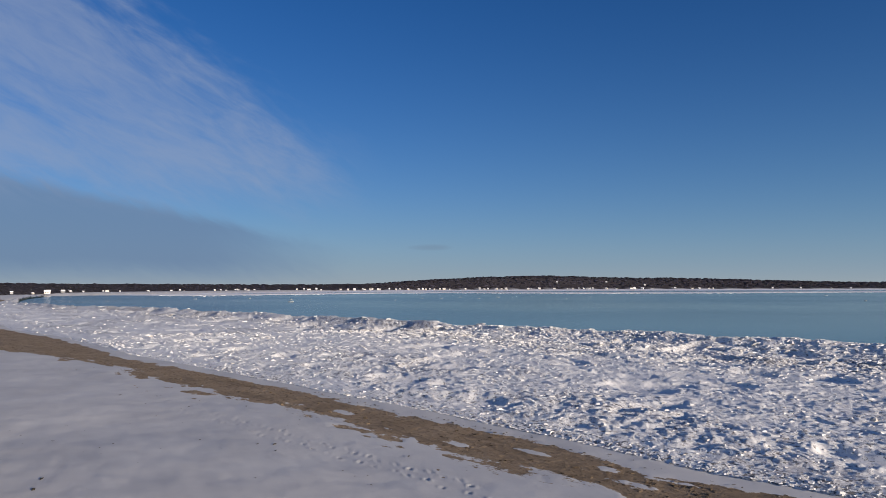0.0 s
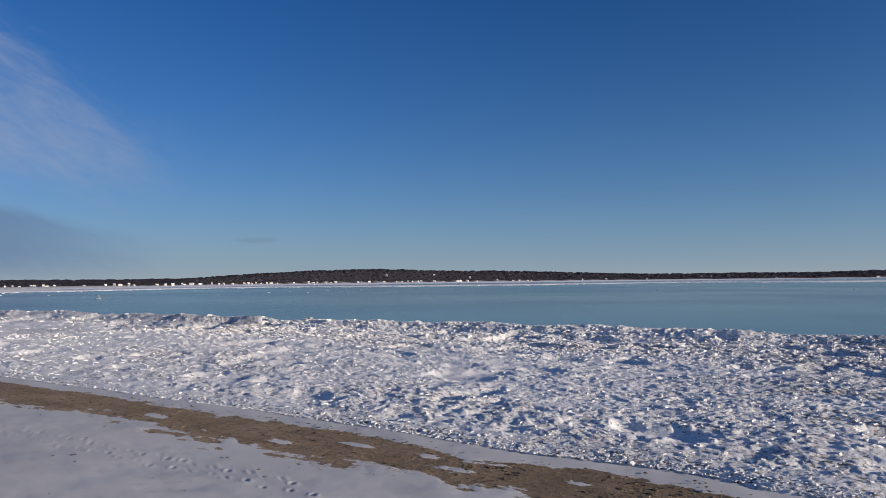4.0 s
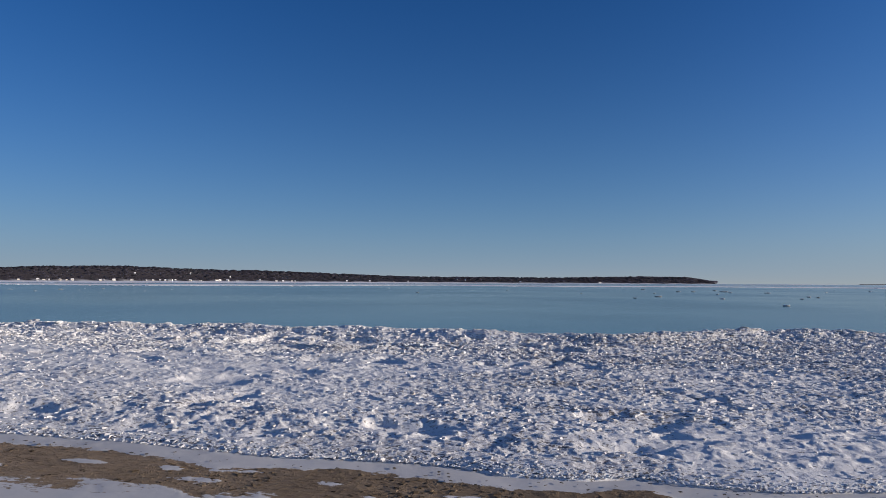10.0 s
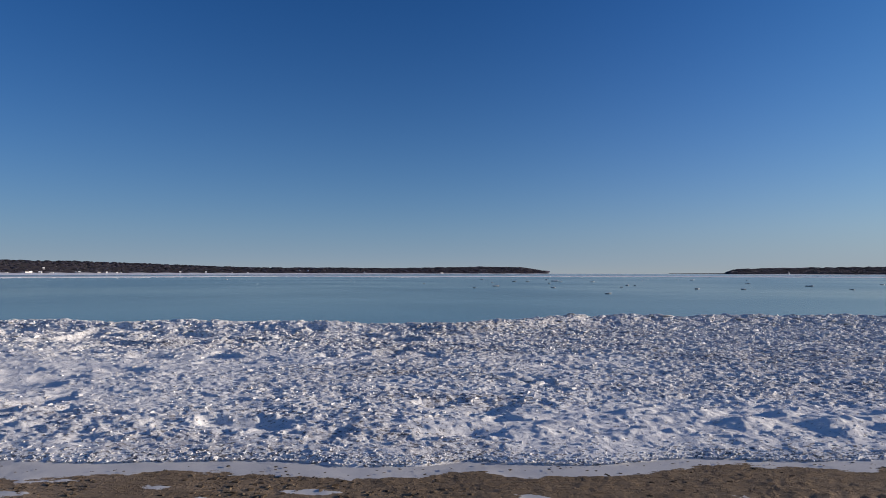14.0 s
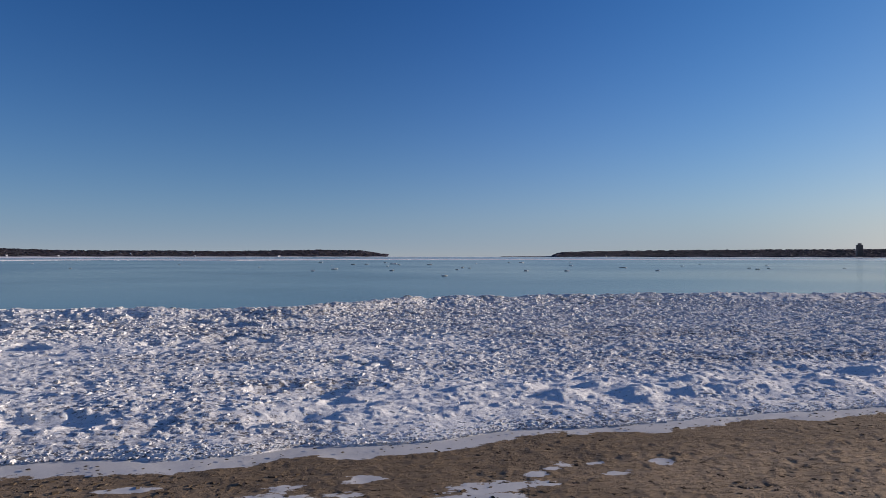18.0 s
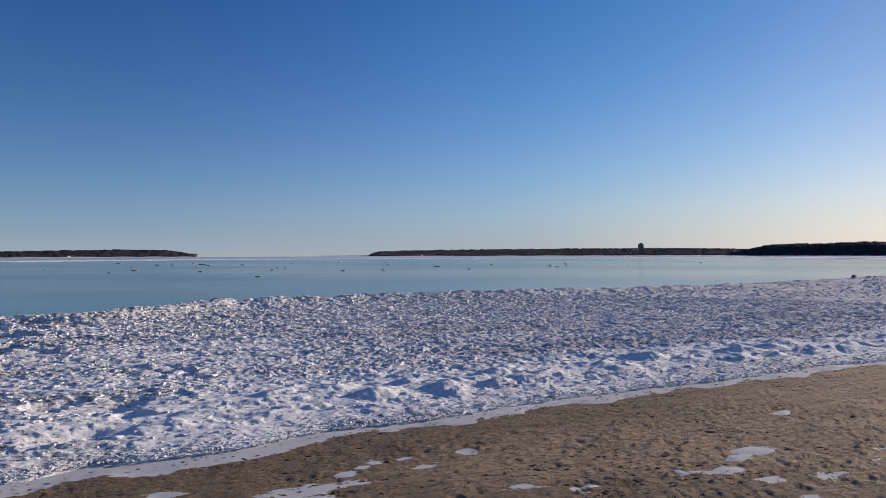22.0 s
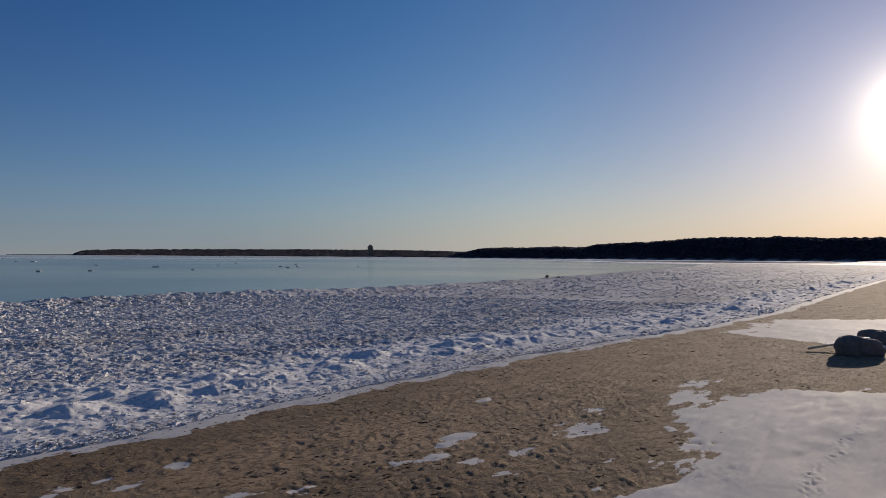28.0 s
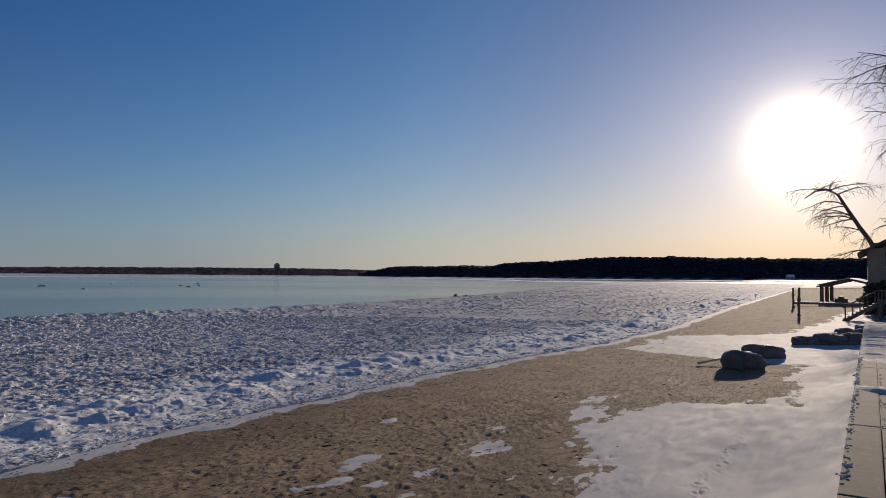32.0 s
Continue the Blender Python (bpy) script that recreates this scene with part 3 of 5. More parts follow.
def build_ground():
    az = np.concatenate([np.arange(-180, -92, 6.0), np.arange(-92, 92.01, 0.16), np.arange(97, 181, 6.0)])
    az[-1] = 180
    rr = [0.05, 0.3, 0.6] + [0.25 * k for k in range(4, 33)]
    while rr[-1] < 4900:
        r = rr[-1]
        rr.append(r * (1.0066 if r < 40 else 1.012 if r < 60 else 1.02 if r < 220 else 1.03) + (0 if r > 8 else 0.1))
    A, R = np.meshgrid(az, np.array(rr))
    X, Y = MID[0] + R * np.sin(np.radians(A)), MID[1] + R * np.cos(np.radians(A))
    gap = shore_gap(X, Y)
    near = R < 250
    snow_line = np.interp(X, SNOW_X, SNOW_Y)
    wobble = 0.85 * fractal(X * 0.7, Y, 1.9, 3, 6, 0.72) + 0.35 * fractal(X * 0.4, Y * 1.6, 1.0, 9, 3)
    inland = snow_line - Y + wobble
    inland = inland - 3.0 * np.clip(fractal(X * 0.6, Y * 1.3, 1.0, 14, 4, 0.6) - 0.12, 0, 1) * np.exp(-np.abs(inland) / 1.1) * 1.6
    ragged = 0.8 * fractal(X * 0.45, Y * 1.5, 0.6, 12, 5, 0.7)
    patches = (ragged - 0.40) * 2.0 - 0.25 * np.minimum(np.abs(inland), 8.0)
    for px, py, half, deep in PATCHES + PATCHES_WEST:
        patches = np.maximum(patches, 0.6 * (1 - np.hypot((X - px) / (half + 0.05), (Y - py) / (deep + 0.05))) - 0.1 + 1.4 * ragged)
    inland = inland + 1.5 * ragged * np.exp(-np.abs(inland) / 1.2) * np.interp(X, [-8, 8], [0.4, 1])
    strip = gap + 0.42 * fractal(X * 0.6, Y, 1.0, 21, 5, 0.68) + 0.28 * fractal(X * 0.5, Y * 1.3, 0.42, 27, 3) + 0.15 * fractal(X, X * 0.1, 2.2, 23, 3)
    snow = np.clip(np.maximum(np.maximum(inland, patches), strip * 2.5), -2, 2)
    snow = np.where(near, snow, 2.0)
    white = np.clip(snow * 2.5 + 0.5, 0, 1)
    # the beach itself: a low berm, trampled sand, drifts
    z = 0.02 * np.clip(9 - Y, 0, 12) + 0.10 * np.clip(-gap - 11, 0, 12) * 0.3
    crust = np.clip(0.75 + 1.3 * fractal(X * 0.7, Y, 2.6, 33, 3), 0, 1) * np.interp(X, [-8, 2, 20, 34], [0.35, 1, 1, 0.35])
    rough_sand = 0.018 * fractal(X, Y, 1.4, 31, 4, 0.6) + crust * (0.016 * slabs(X * 0.45, Y, 0.26, 37) + 0.022 * slabs(X * 0.7, Y, 0.12, 45) * np.clip(0.6 + 1.6 * fractal(X * 0.5, Y, 1.1, 36, 3), 0, 1.2) + 0.020 * (1 - np.abs(fractal(X * 0.3, Y * 1.1, 0.55, 39, 4, 0.6))) ** 4)
    # heaps of trodden, frozen sand
    heaps = np.clip(3.0 * fractal(X * 0.7, Y * 0.7, 2.4, 46, 3) - 0.1, 0, 1) * np.interp(X, [2, 7, 18, 28], [0, 1, 1, 0])
    rough_sand = rough_sand + heaps * (0.020 * slabs(X, Y * 0.8, 0.22, 48) + 0.028 * slabs(X, Y, 0.13, 49))
    drift = 0.05 * fractal(X * 0.5, Y, 2.4, 41, 4) + 0.012 * fractal(X * 0.6, Y * 1.4, 0.5, 43, 3)
    drift = drift + 0.05 * np.abs(fractal(X * 0.3, Y * 1.5, 0.8, 44, 3, 0.6)) * np.clip((X - 9) / 6, 0, 1)
    z = z + rough_sand * (1 - white) + (drift * np.clip(snow, 0, 1) + 0.012) * white
    bank = np.clip((1.7 - (Y - 0.16 - 0.029 * X)) / 1.7, 0, 1) * (X > -6) * (X < 30)
    z = z + 0.45 * bank * bank
    for (ax, ay), (bx, by), step, size in TRACKS:
        way = np.array([bx - ax, by - ay])
        span = np.hypot(*way)
        way = way / span
        for k in range(int(span / step)):
            side = size * 0.8 if k % 2 else -size * 0.8
            cx = ax + way[0] * step * k - way[1] * side + 0.05 * math.sin(k * 7.1)
            cy = ay + way[1] * step * k + way[0] * side + 0.05 * math.cos(k * 5.3)
            box_ = (np.abs(X - cx) < 0.7) & (np.abs(Y - cy) < 0.7)
            u = (X[box_] - cx) * way[0] + (Y[box_] - cy) * way[1]
            v = -(X[box_] - cx) * way[1] + (Y[box_] - cy) * way[0]
            d = (u / size) ** 2 + (v / (size * 0.6)) ** 2
            snow[box_] -= 3.0 * np.exp(-d * 2.5) * (k % 3 != 0) * (abs(size - 0.06) < 0.012)
            z[box_] += (-0.040 * np.exp(-d) + 0.018 * np.exp(-(np.sqrt(d) - 1.7) ** 2 * 3)) * (0.35 + 0.65 * abs(math.sin(k * 2.3)))
    # scuffs and old prints trodden into the sand
    rng = random.Random(12)
    band = (R > 4) & (R < 75)
    bx, by, bz, dry = X[band], Y[band], z[band], white[band]
    for k in range(1500):
        if k % 5 == 0:
            cx = rng.choice((rng.uniform(3, 16), rng.uniform(6, 30), rng.uniform(20, 55)))
            cy = rng.uniform(max(3.5, 8.2 - 0.22 * abs(cx - 3)), 11.6)
            heading = rng.gauss(0, 0.5)
        cx, cy = cx + 0.45 * math.cos(heading) + rng.gauss(0, 0.12), cy + 0.3 * math.sin(heading) + rng.gauss(0, 0.12)
        spot = np.nonzero((np.abs(bx - cx) < 0.5) & (np.abs(by - cy) < 0.4))[0]
        d = ((bx[spot] - cx) / 0.12) ** 2 + ((by[spot] - cy) / 0.045) ** 2
        bz[spot] += (-0.016 * np.exp(-d) + 0.013 * np.exp(-(np.sqrt(d) - 1.5) ** 2 * 3)) * rng.uniform(0.2, 1.0) * (1 - dry[spot])
    z[band] = bz
    # under the ice and the lake
    bed = np.clip((gap - ice_front(X) - 0.5) / 2.0, 0, 1)
    z = z * (1 - bed) + bed * -1.2
    z = np.where(~near & (gap <= 0), 0.5 + np.clip(-gap, 0, 30) * 0.03, z)
    t, hill = woodland(X, Y, A, R)
    far_land = (R > np.interp(A, BAY_AZ, BAY_R)) & (np.abs(A) < 100)
    z = np.where(far_land & ((gap > 0) | (R > 300)), np.maximum(z, hill * np.clip(t * 6, 0, 1) - 0.4), z)
    wood = np.where(far_land & (t > 0.03), np.clip((t - 0.03) * 14, 0, 1), 0)
    # the bed of the lake, deep under the water, is left out
    f = sheet_faces(*X.shape)[:, ::-1]
    f = f[~(z.ravel()[f] < -1.15).all(1)]
    me = mesh_of("ground", np.stack([X, Y, z], -1).reshape(-1, 3), f, True)
    put_attr(me, "snow", snow)
    put_attr(me, "damp", np.clip(np.maximum(gap + 2.8, 2.2 - np.abs(Y - snow_line - 0.8)) / 2.0 + 0.6 * fractal(X * 0.5, Y, 1.8, 25, 4), 0, 1) * np.interp(X, [-12, 0, 8, 22], [0.1, 1, 0.9, 0]))
    put_attr(me, "wood", np.clip(wood, 0, 1))
    me.materials.append(GROUND)
    tagged(new("ground", me), "tan beach sand half covered by thin wind-packed snow", "beach", kind="structure")


def ice_top(X, Y):
    """The height of the pack ice."""
    gap = shore_gap(X, Y)
    crest = np.interp(X, CREST_X, CREST_Y) - np.interp(X, EDGE_X, EDGE_Y)
    crest = np.maximum(crest, 3) + 0.9 * fractal(X, Y * 0.2, 5, 51, 3)
    s = gap / crest
    far = np.clip((np.hypot(X, Y) - 40) / 40, 0, 1)
    base = 0.04 + 0.12 * np.clip(gap / 3, 0, 1) + 0.22 * np.clip(s, 0, 1)
    # wind drifts in a belt behind the front of the ice
    drifts = np.exp(-((gap - 3.0) / 1.6) ** 2) * np.interp(X, [12, 30], [1, 0.75]) * (0.03 + 0.06 * np.clip((X - 1) / 4, 0, 1))
    wx, wy = X + 0.35 * fractal(X, Y, 0.9, 62, 3), Y + 0.3 * fractal(X, Y, 0.9, 64, 3)
    hump = np.maximum(lumps(wx * 0.75, wy * 1.1, 0.95, 53, 0.6, True), lumps(wx * 0.75, wy * 1.1, 0.8, 58, 0.6, True))
    mound = (hump * 2.2 * drifts + 0.04 * fractal(X * 0.8, Y * 1.2, 1.05, 54, 2)) * np.clip(gap - 0.6, 0, 1)
    mound = mound + np.exp(-((gap - 3.0) / 2.0) ** 2) * lumps(X * 0.7, Y * 0.9, 1.2, 60, 0.6, True) * np.interp(X, [8, 20, 60, 150], [0, 0.16, 0.28, 0.45])
    ridge = np.exp(-((s - 0.96) / 0.045) ** 2) * np.interp(X, [15, 50], [1, 0.45]) * (0.42 + 0.16 * fractal(X, Y * 0.5, 2.6, 55, 3) + 0.10 * lumps(X, Y * 0.3, 1.6, 56))
    broad = 0.09 * fractal(X * 0.6, Y, 4.0, 57, 4) * np.clip(gap / 4, 0, 1)
    # smooth wind-blown snow lies between the blocks here and there
    blown = np.clip(0.36 + np.interp(X, [-70, -30, -5], [0, 0.12, 0]) + 0.3 * np.clip(1.6 - gap, 0, 1) + 1.05 * fractal(X * 0.5, Y, 2.6, 59, 4, 0.65) + 0.8 * np.exp(-((gap - 3.0) / 1.4) ** 2) * (X > 1) + np.clip((-X - 25) / 25, 0, 0.15) * (s < 0.75), 0, 1)
    outer = np.clip((s - 0.50) / 0.2, 0, 1) * np.interp(X, [-60, -12], [0.8, 1])
    blown = blown * (1 - 0.8 * outer)
    blown = np.clip(blown - 0.25 * np.clip((X - 45) / 20, 0, 1) - 0.4 * np.clip((X - 6) / 10, 0, 1) * np.clip((gap - 5) / 3, 0, 1), 0, 1)
    blown = np.clip(blown - 0.42 * np.clip((X + 5) / 6, 0, 1) * np.clip((gap - 4.6) / 1.6, 0, 1), 0, 1)
    # smooth scoops between the heaps, most of all under the crest
    scoop = np.clip(fractal(X * 0.6, Y * 0.8, 1.5, 47, 3) - np.interp(s, [0.2, 0.7, 0.85], [0.20, 0.20, 0.10]) - np.interp(X, [-1, 5], [0, 0.6]), 0, 0.3) / 0.3 * np.clip(gap - 1.4, 0, 1)
    blocky = (1 - 0.6 * np.clip(scoop * 1.5, 0, 1)) * np.clip(gap - ice_front(X), 0, 0.5) / 0.5 * (1 - 0.42 * blown) * np.where(gap < 1.7, 0.6, 1.0)
    vx, vy = X + 0.10 * fractal(X, Y, 0.5, 66, 2), Y + 0.10 * fractal(X, Y, 0.5, 68, 2)
    grow = 1 + 0.9 * far * np.interp(X, [5, 40], [1, 0.7])
    blocks = grow * ((0.028 + 0.044 * outer) * slabs(vx, vy, 0.52, 61) + (0.045 + 0.04 * outer) * slabs(vx * 0.8, vy, 0.28, 71)) + 0.052 * slabs(X * 0.75, Y, 0.17, 81) * (1 - far)
    blocks = blocks + far * np.interp(X, [10, 30], [1, 0]) * (0.10 * slabs(X, Y, 1.1, 65) + 0.18 * slabs(X, Y * 0.8, 1.9, 69) * np.clip((np.hypot(X, Y) - 70) / 30, 0, 1))
    # sharp little crests where thin plates were pushed over one another
    plates = (1 - np.abs(fractal(X * 0.5 + 0.2 * Y, Y, 0.62, 93, 4, 0.62))) ** 3
    top = base + mound + ridge + broad - scoop * np.interp(s, [0.6, 0.85, 0.95], [0.13, 0.22, 0.12]) + blocky * (blocks + 0.055 * plates * (1 - 0.5 * far) * (1 - 0.6 * outer))
    fall = np.maximum(1.3, 0.03 * np.hypot(X, Y))
    return np.where(s > 1.0, top - 1.3 * np.clip((s - 1.0) * crest / fall, 0, 1.2), top), s, gap, blown


def ice_lip(z, gap, x):
    """Thins the ice towards its front."""
    w = np.clip((gap - ice_front(x) + 0.12) / 0.45, 0, 1)
    return (z + 0.06) * w * w * (3 - 2 * w) - 0.06


def build_ice():
    az = np.arange(-92, 92.01, 0.105)
    rr = [11.0]
    while rr[-1] < 420:
        rr.append(rr[-1] * (1.0038 if rr[-1] < 50 else 1.0065 if rr[-1] < 120 else 1.012))
    A, R = np.meshgrid(az, np.array(rr))
    X, Y = MID[0] + R * np.sin(np.radians(A)), MID[1] + R * np.cos(np.radians(A))
    z, s, gap, blown = ice_top(X, Y)
    z = ice_lip(z, gap, X)
    keep = ((gap > ice_front(X) - 0.17) & (z > WATER_Z - 0.4) & (s < 1.3)).ravel()
    f = sheet_faces(*X.shape)[:, ::-1]
    f = f[keep[f].all(1)]
    used = np.zeros(keep.size, bool)
    used[f.ravel()] = True
    index = np.cumsum(used) - 1
    me = mesh_of("pack_ice", np.stack([X, Y, z], -1).reshape(-1, 3)[used], index[f], True)
    put_attr(me, "blown", blown.ravel()[used])
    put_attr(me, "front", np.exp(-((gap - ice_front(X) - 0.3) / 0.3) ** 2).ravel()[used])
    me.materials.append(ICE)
    return tagged(new("pack_ice", me), "jumbled white shelf ice dusted with snow along the shore", "ice field", kind="structure")


CUBE = np.array([(x, y, z) for x in (-1, 1) for y in (-1, 1) for z in (-1, 1)], float)
QUADS = np.array([(0, 1, 3, 2), (4, 6, 7, 5), (0, 4, 5, 1), (2, 3, 7, 6), (0, 2, 6, 4), (1, 5, 7, 3)])


def blocks_mesh(name, place, size, rng, flat=0.55):
    """Broken six-sided blocks, all in one mesh."""
    n = len(place)
    v = CUBE[None] * (1 + rng.uniform(-0.35, 0.2, (n, 8, 3)))
    v = v * size[:, None, None] * np.stack([rng.uniform(0.7, 1.5, n), rng.uniform(0.5, 1.0, n), rng.uniform(0.3, 0.9, n) * flat * 0.85], -1)[:, None]
    v[:, 1::2, :2] *= rng.uniform(0.6, 0.9, (n, 1, 1))
    return settle_blocks(name, v, place, rng, QUADS)


def settle_blocks(name, v, place, rng, quads):
    """Turns and tilts each block and puts it down at its place."""
    n = len(place)
    t, p = rng.uniform(0, 6.283, n), rng.normal(0, 0.16, n)
    c, s, cp, sp = np.cos(t), np.sin(t), np.cos(p), np.sin(p)
    y, z = v[..., 1] * cp[:, None] - v[..., 2] * sp[:, None], v[..., 1] * sp[:, None] + v[..., 2] * cp[:, None]
    x, y = v[..., 0] * c[:, None] - y * s[:, None], v[..., 0] * s[:, None] + y * c[:, None]
    v = np.stack([x, y, z], -1) + place[:, None]
    k = v.shape[1]
    return mesh_of(name, v.reshape(-1, 3), (quads[None] + k * np.arange(n)[:, None, None]).reshape(-1, 4))


def snowy_blocks(name, place, size, rng, tall=0.5):
    """Ice lumps under a skin of snow: uneven, broken, in one mesh."""
    n = len(place)
    a = np.arange(6) * math.pi / 3
    rings = [np.stack([r * np.cos(a + o), r * np.sin(a + o), np.full(6, z)], -1) for r, z, o in ((1.0, -0.5, 0), (0.95, 0.35, 0.2), (0.6, 0.85, 0.35))]
    v = np.concatenate(rings)[None] * (1 + rng.uniform(-0.28, 0.22, (n, 18, 3)))
    v = v * size[:, None, None] * np.stack([rng.uniform(0.8, 1.6, n), rng.uniform(0.6, 1.0, n), rng.uniform(0.35, 1.0, n) * tall], -1)[:, None]
    q = [(6 * l + k, 6 * l + (k + 1) % 6, 6 * l + 6 + (k + 1) % 6, 6 * l + 6 + k) for l in range(2) for k in range(6)] + [(12, 13, 14, 15), (12, 15, 16, 17)]
    return settle_blocks(name, v, place, rng, np.array(q))


def build_chunks(field):
    rng = np.random.default_rng(4)
    n = 195000
    az = rng.uniform(-91, 90, n)
    r = np.where(rng.random(n) < 0.74, np.sqrt(rng.uniform(12 ** 2, 52 ** 2, n)), 10 ** rng.uniform(1.68, 2.3, n))
    wide = rng.random(n) < 0.13
    az, r = np.where(wide, rng.uniform(58, 88, n), az), np.where(wide, 10 ** rng.uniform(1.75, 2.45, n), r)
    x, y = MID[0] + r * np.sin(np.radians(az)), MID[1] + r * np.cos(np.radians(az))
    # a dense line of crumbs along the front of the ice
    ex = np.concatenate([rng.normal(2, 12, 3000), rng.uniform(-40, 75, 1200)])
    ey = np.interp(ex, EDGE_X, EDGE_Y) - shore_gap(ex, np.interp(ex, EDGE_X, EDGE_Y)) + ice_front(ex) + 0.08 + np.abs(rng.normal(0, 0.22, len(ex)))
    line = np.arange(n + len(ex)) >= n
    x, y = np.concatenate([x, ex]), np.concatenate([y, ey])
    r = np.hypot(x, y)
    z, s, gap, blown = ice_top(x, y)
    thin = (1.0 - 0.7 * blown) * np.interp(x, [-60, -25, -4, 25, 45], [0.7, 0.9, 1.0, 1.0, 0.85]) * np.where(s > 0.55, 1.0, 0.7)
    keep = (gap > ice_front(x) + 0.05) & (s < 1.02) & (line | (rng.random(len(x)) < thin))
    x, y, z, r, gap, line, s = x[keep], y[keep], z[keep], r[keep], gap[keep], line[keep], s[keep]
    z = np.maximum(ice_lip(z, gap, x), 0.045)
    size = np.clip(rng.lognormal(math.log(0.036), 0.48, len(x)), 0.015, 0.14) * np.clip(r / 30, 0.8, np.interp(x, [-45, -30, 30, 45], [2.0, 1.35, 1.35, 2.0])) * (1 + 0.45 * np.clip((s - 0.5) / 0.3, 0, 1)) * np.interp(x, [-30, -5, 25, 50], [0.8, 1, 1, 0.8]) * (1 + 0.45 * np.interp(x, [-4, 2, 22, 40], [0, 1, 1, 0]) * np.interp(s, [0.15, 0.25, 0.5, 0.65], [0, 1, 1, 0]))
    size = np.where(line, rng.uniform(0.012, 0.034, len(x)), size)
    place = np.stack([x, y, z + size * 0.02], -1)
    near = np.argsort(r + 60 * np.abs(size - 0.06))[:280]
    rest = np.ones(len(x), bool)
    rest[near] = False
    for name, label, some in (("ice_rubble", "broken snow-skinned ice blocks", rest & (size >= 0.08)), ("ice_crumbs", "small crumbs of broken white ice", rest & (size < 0.08))):
        me = snowy_blocks(name, place[some], size[some], rng) if name == "ice_rubble" else blocks_mesh(name, place[some], size[some], rng, 0.6)
        me.materials.append(CHUNK)
        ob = new(name, me)
        ob.parent = field
        tagged(ob, label, kind="stuff")
    kinds = []
    for k in range(12):
        one = snowy_blocks("ice_block", np.zeros((1, 3)), np.array([0.16]), rng)
        one.materials.append(CHUNK)
        kinds.append(one)
    for k, i in enumerate(near):
        b = new("ice_block", kinds[k % 12])
        b.parent = field
        b.matrix_basis = pose(*place[i], 0, 0, rng.uniform(0, 360)) @ Matrix.Scale(float(size[i]) / 0.16, 4)


def build_water():
    az = np.arange(0, 361, 3.0)
    rr = [1, 60, 200, 700, 2000, 4950]
    A, R = np.meshgrid(az, rr)
    X, Y = R * np.sin(np.radians(A)), R * np.cos(np.radians(A))
    me = mesh_of("water", np.stack([X, Y + 0 * X, np.full_like(X, WATER_Z)], -1).reshape(-1, 3), sheet_faces(*X.shape)[:, ::-1], True)
    me.materials.append(WATER)
    tagged(new("water", me), "calm teal-blue bay water with faint ripples", "water", kind="structure")


def build_sheet():
    """Thin ice along the far side of the bay, with a white rim of pushed-up snow."""
    az = np.arange(-76, 86, 0.1)
    start = np.interp(az, [-76, -69.5, -62, -55, -49, -39, -31, -22, -16, -5.7, 6.4, 17, 30, 50, 57, 64, 74, 86], [470, 413, 443, 517, 559, 482, 506, 573, 660, 560, 700, 720, 760, 850, 640, 470, 400, 380])
    start = start + 14 * fractal(az * 40, az * 0, 90, 101, 4, 0.45)
    end = np.minimum(np.interp(az, BAY_AZ, BAY_R) + 60, 4900)
    out = np.array([0, 3, 7, 12, 18, 26, 40, 70, 130, 200, 270, 300])
    R = np.concatenate([start[None] + out[:, None], np.maximum(end - start - 300, 30)[None] * np.array([0.08, 0.35, 0.62, 0.8, 1.0])[:, None] + start[None] + 300])
    X, Y = R * np.sin(np.radians(az))[None], R * np.cos(np.radians(az))[None]
    away = R - start[None]
    west = np.interp(az, [-76, 5, 16, 45, 58, 86], [1, 0.9, 0.6, 0.5, 0.6, 0.6])[None]
    ridge = np.exp(-((away - 10) / 14) ** 2) * 0.22 + 0.06 * np.clip(1 - away / 300, 0, 1)
    Z = WATER_Z + 0.10 + west * ridge * (0.85 + 0.25 * fractal(X, Y, 25.0, 201, 3))
    Z[0] = WATER_Z - 0.1
    me = mesh_of("ice_sheet", np.stack([X, Y, Z], -1).reshape(-1, 3), sheet_faces(*X.shape)[:, ::-1], True)
    part_way = away / np.maximum(end - start, 330)[None]
    put_attr(me, "rim", np.clip(np.clip((np.interp(az, [-60, -42, 0], [100, 130, 150])[None] - away) / 50, 0, 1) + 0.75 * np.interp(az, [-30, 0], [1, 0])[None] * np.clip((part_way - 0.22) / 0.08, 0, 1) + np.clip((part_way - 0.7) / 0.1, 0, 1), 0, 1) * west)
    me.materials.append(SHEET)
    tagged(new("ice_sheet", me), "thin grey lake ice with a white snowy rim", "ice sheet", kind="structure")
    # broken bits adrift just off the rim
    rng = np.random.default_rng(31)
    n = 1500
    a = np.where(rng.random(n) < 0.55, rng.uniform(-72, -20, n), rng.uniform(-30, 40, n))
    r = np.interp(a, az, start) - rng.exponential(26, n) * (0.3 + np.clip(1.5 * fractal(a * 10, a * 0, 22, 203, 3), 0, 1)) - 1
    size = np.clip(rng.lognormal(math.log(0.30), 0.5, n), 0.12, 0.8)
    me = snowy_blocks("brash_ice", np.stack([r * np.sin(np.radians(a)), r * np.cos(np.radians(a)), np.full(n, WATER_Z + 0.04)], -1), size, rng, 0.45)
    me.materials.append(FLOE)
    tagged(new("brash_ice", me), "small white bits of broken ice adrift off the ice sheet", "brash ice", kind="stuff")


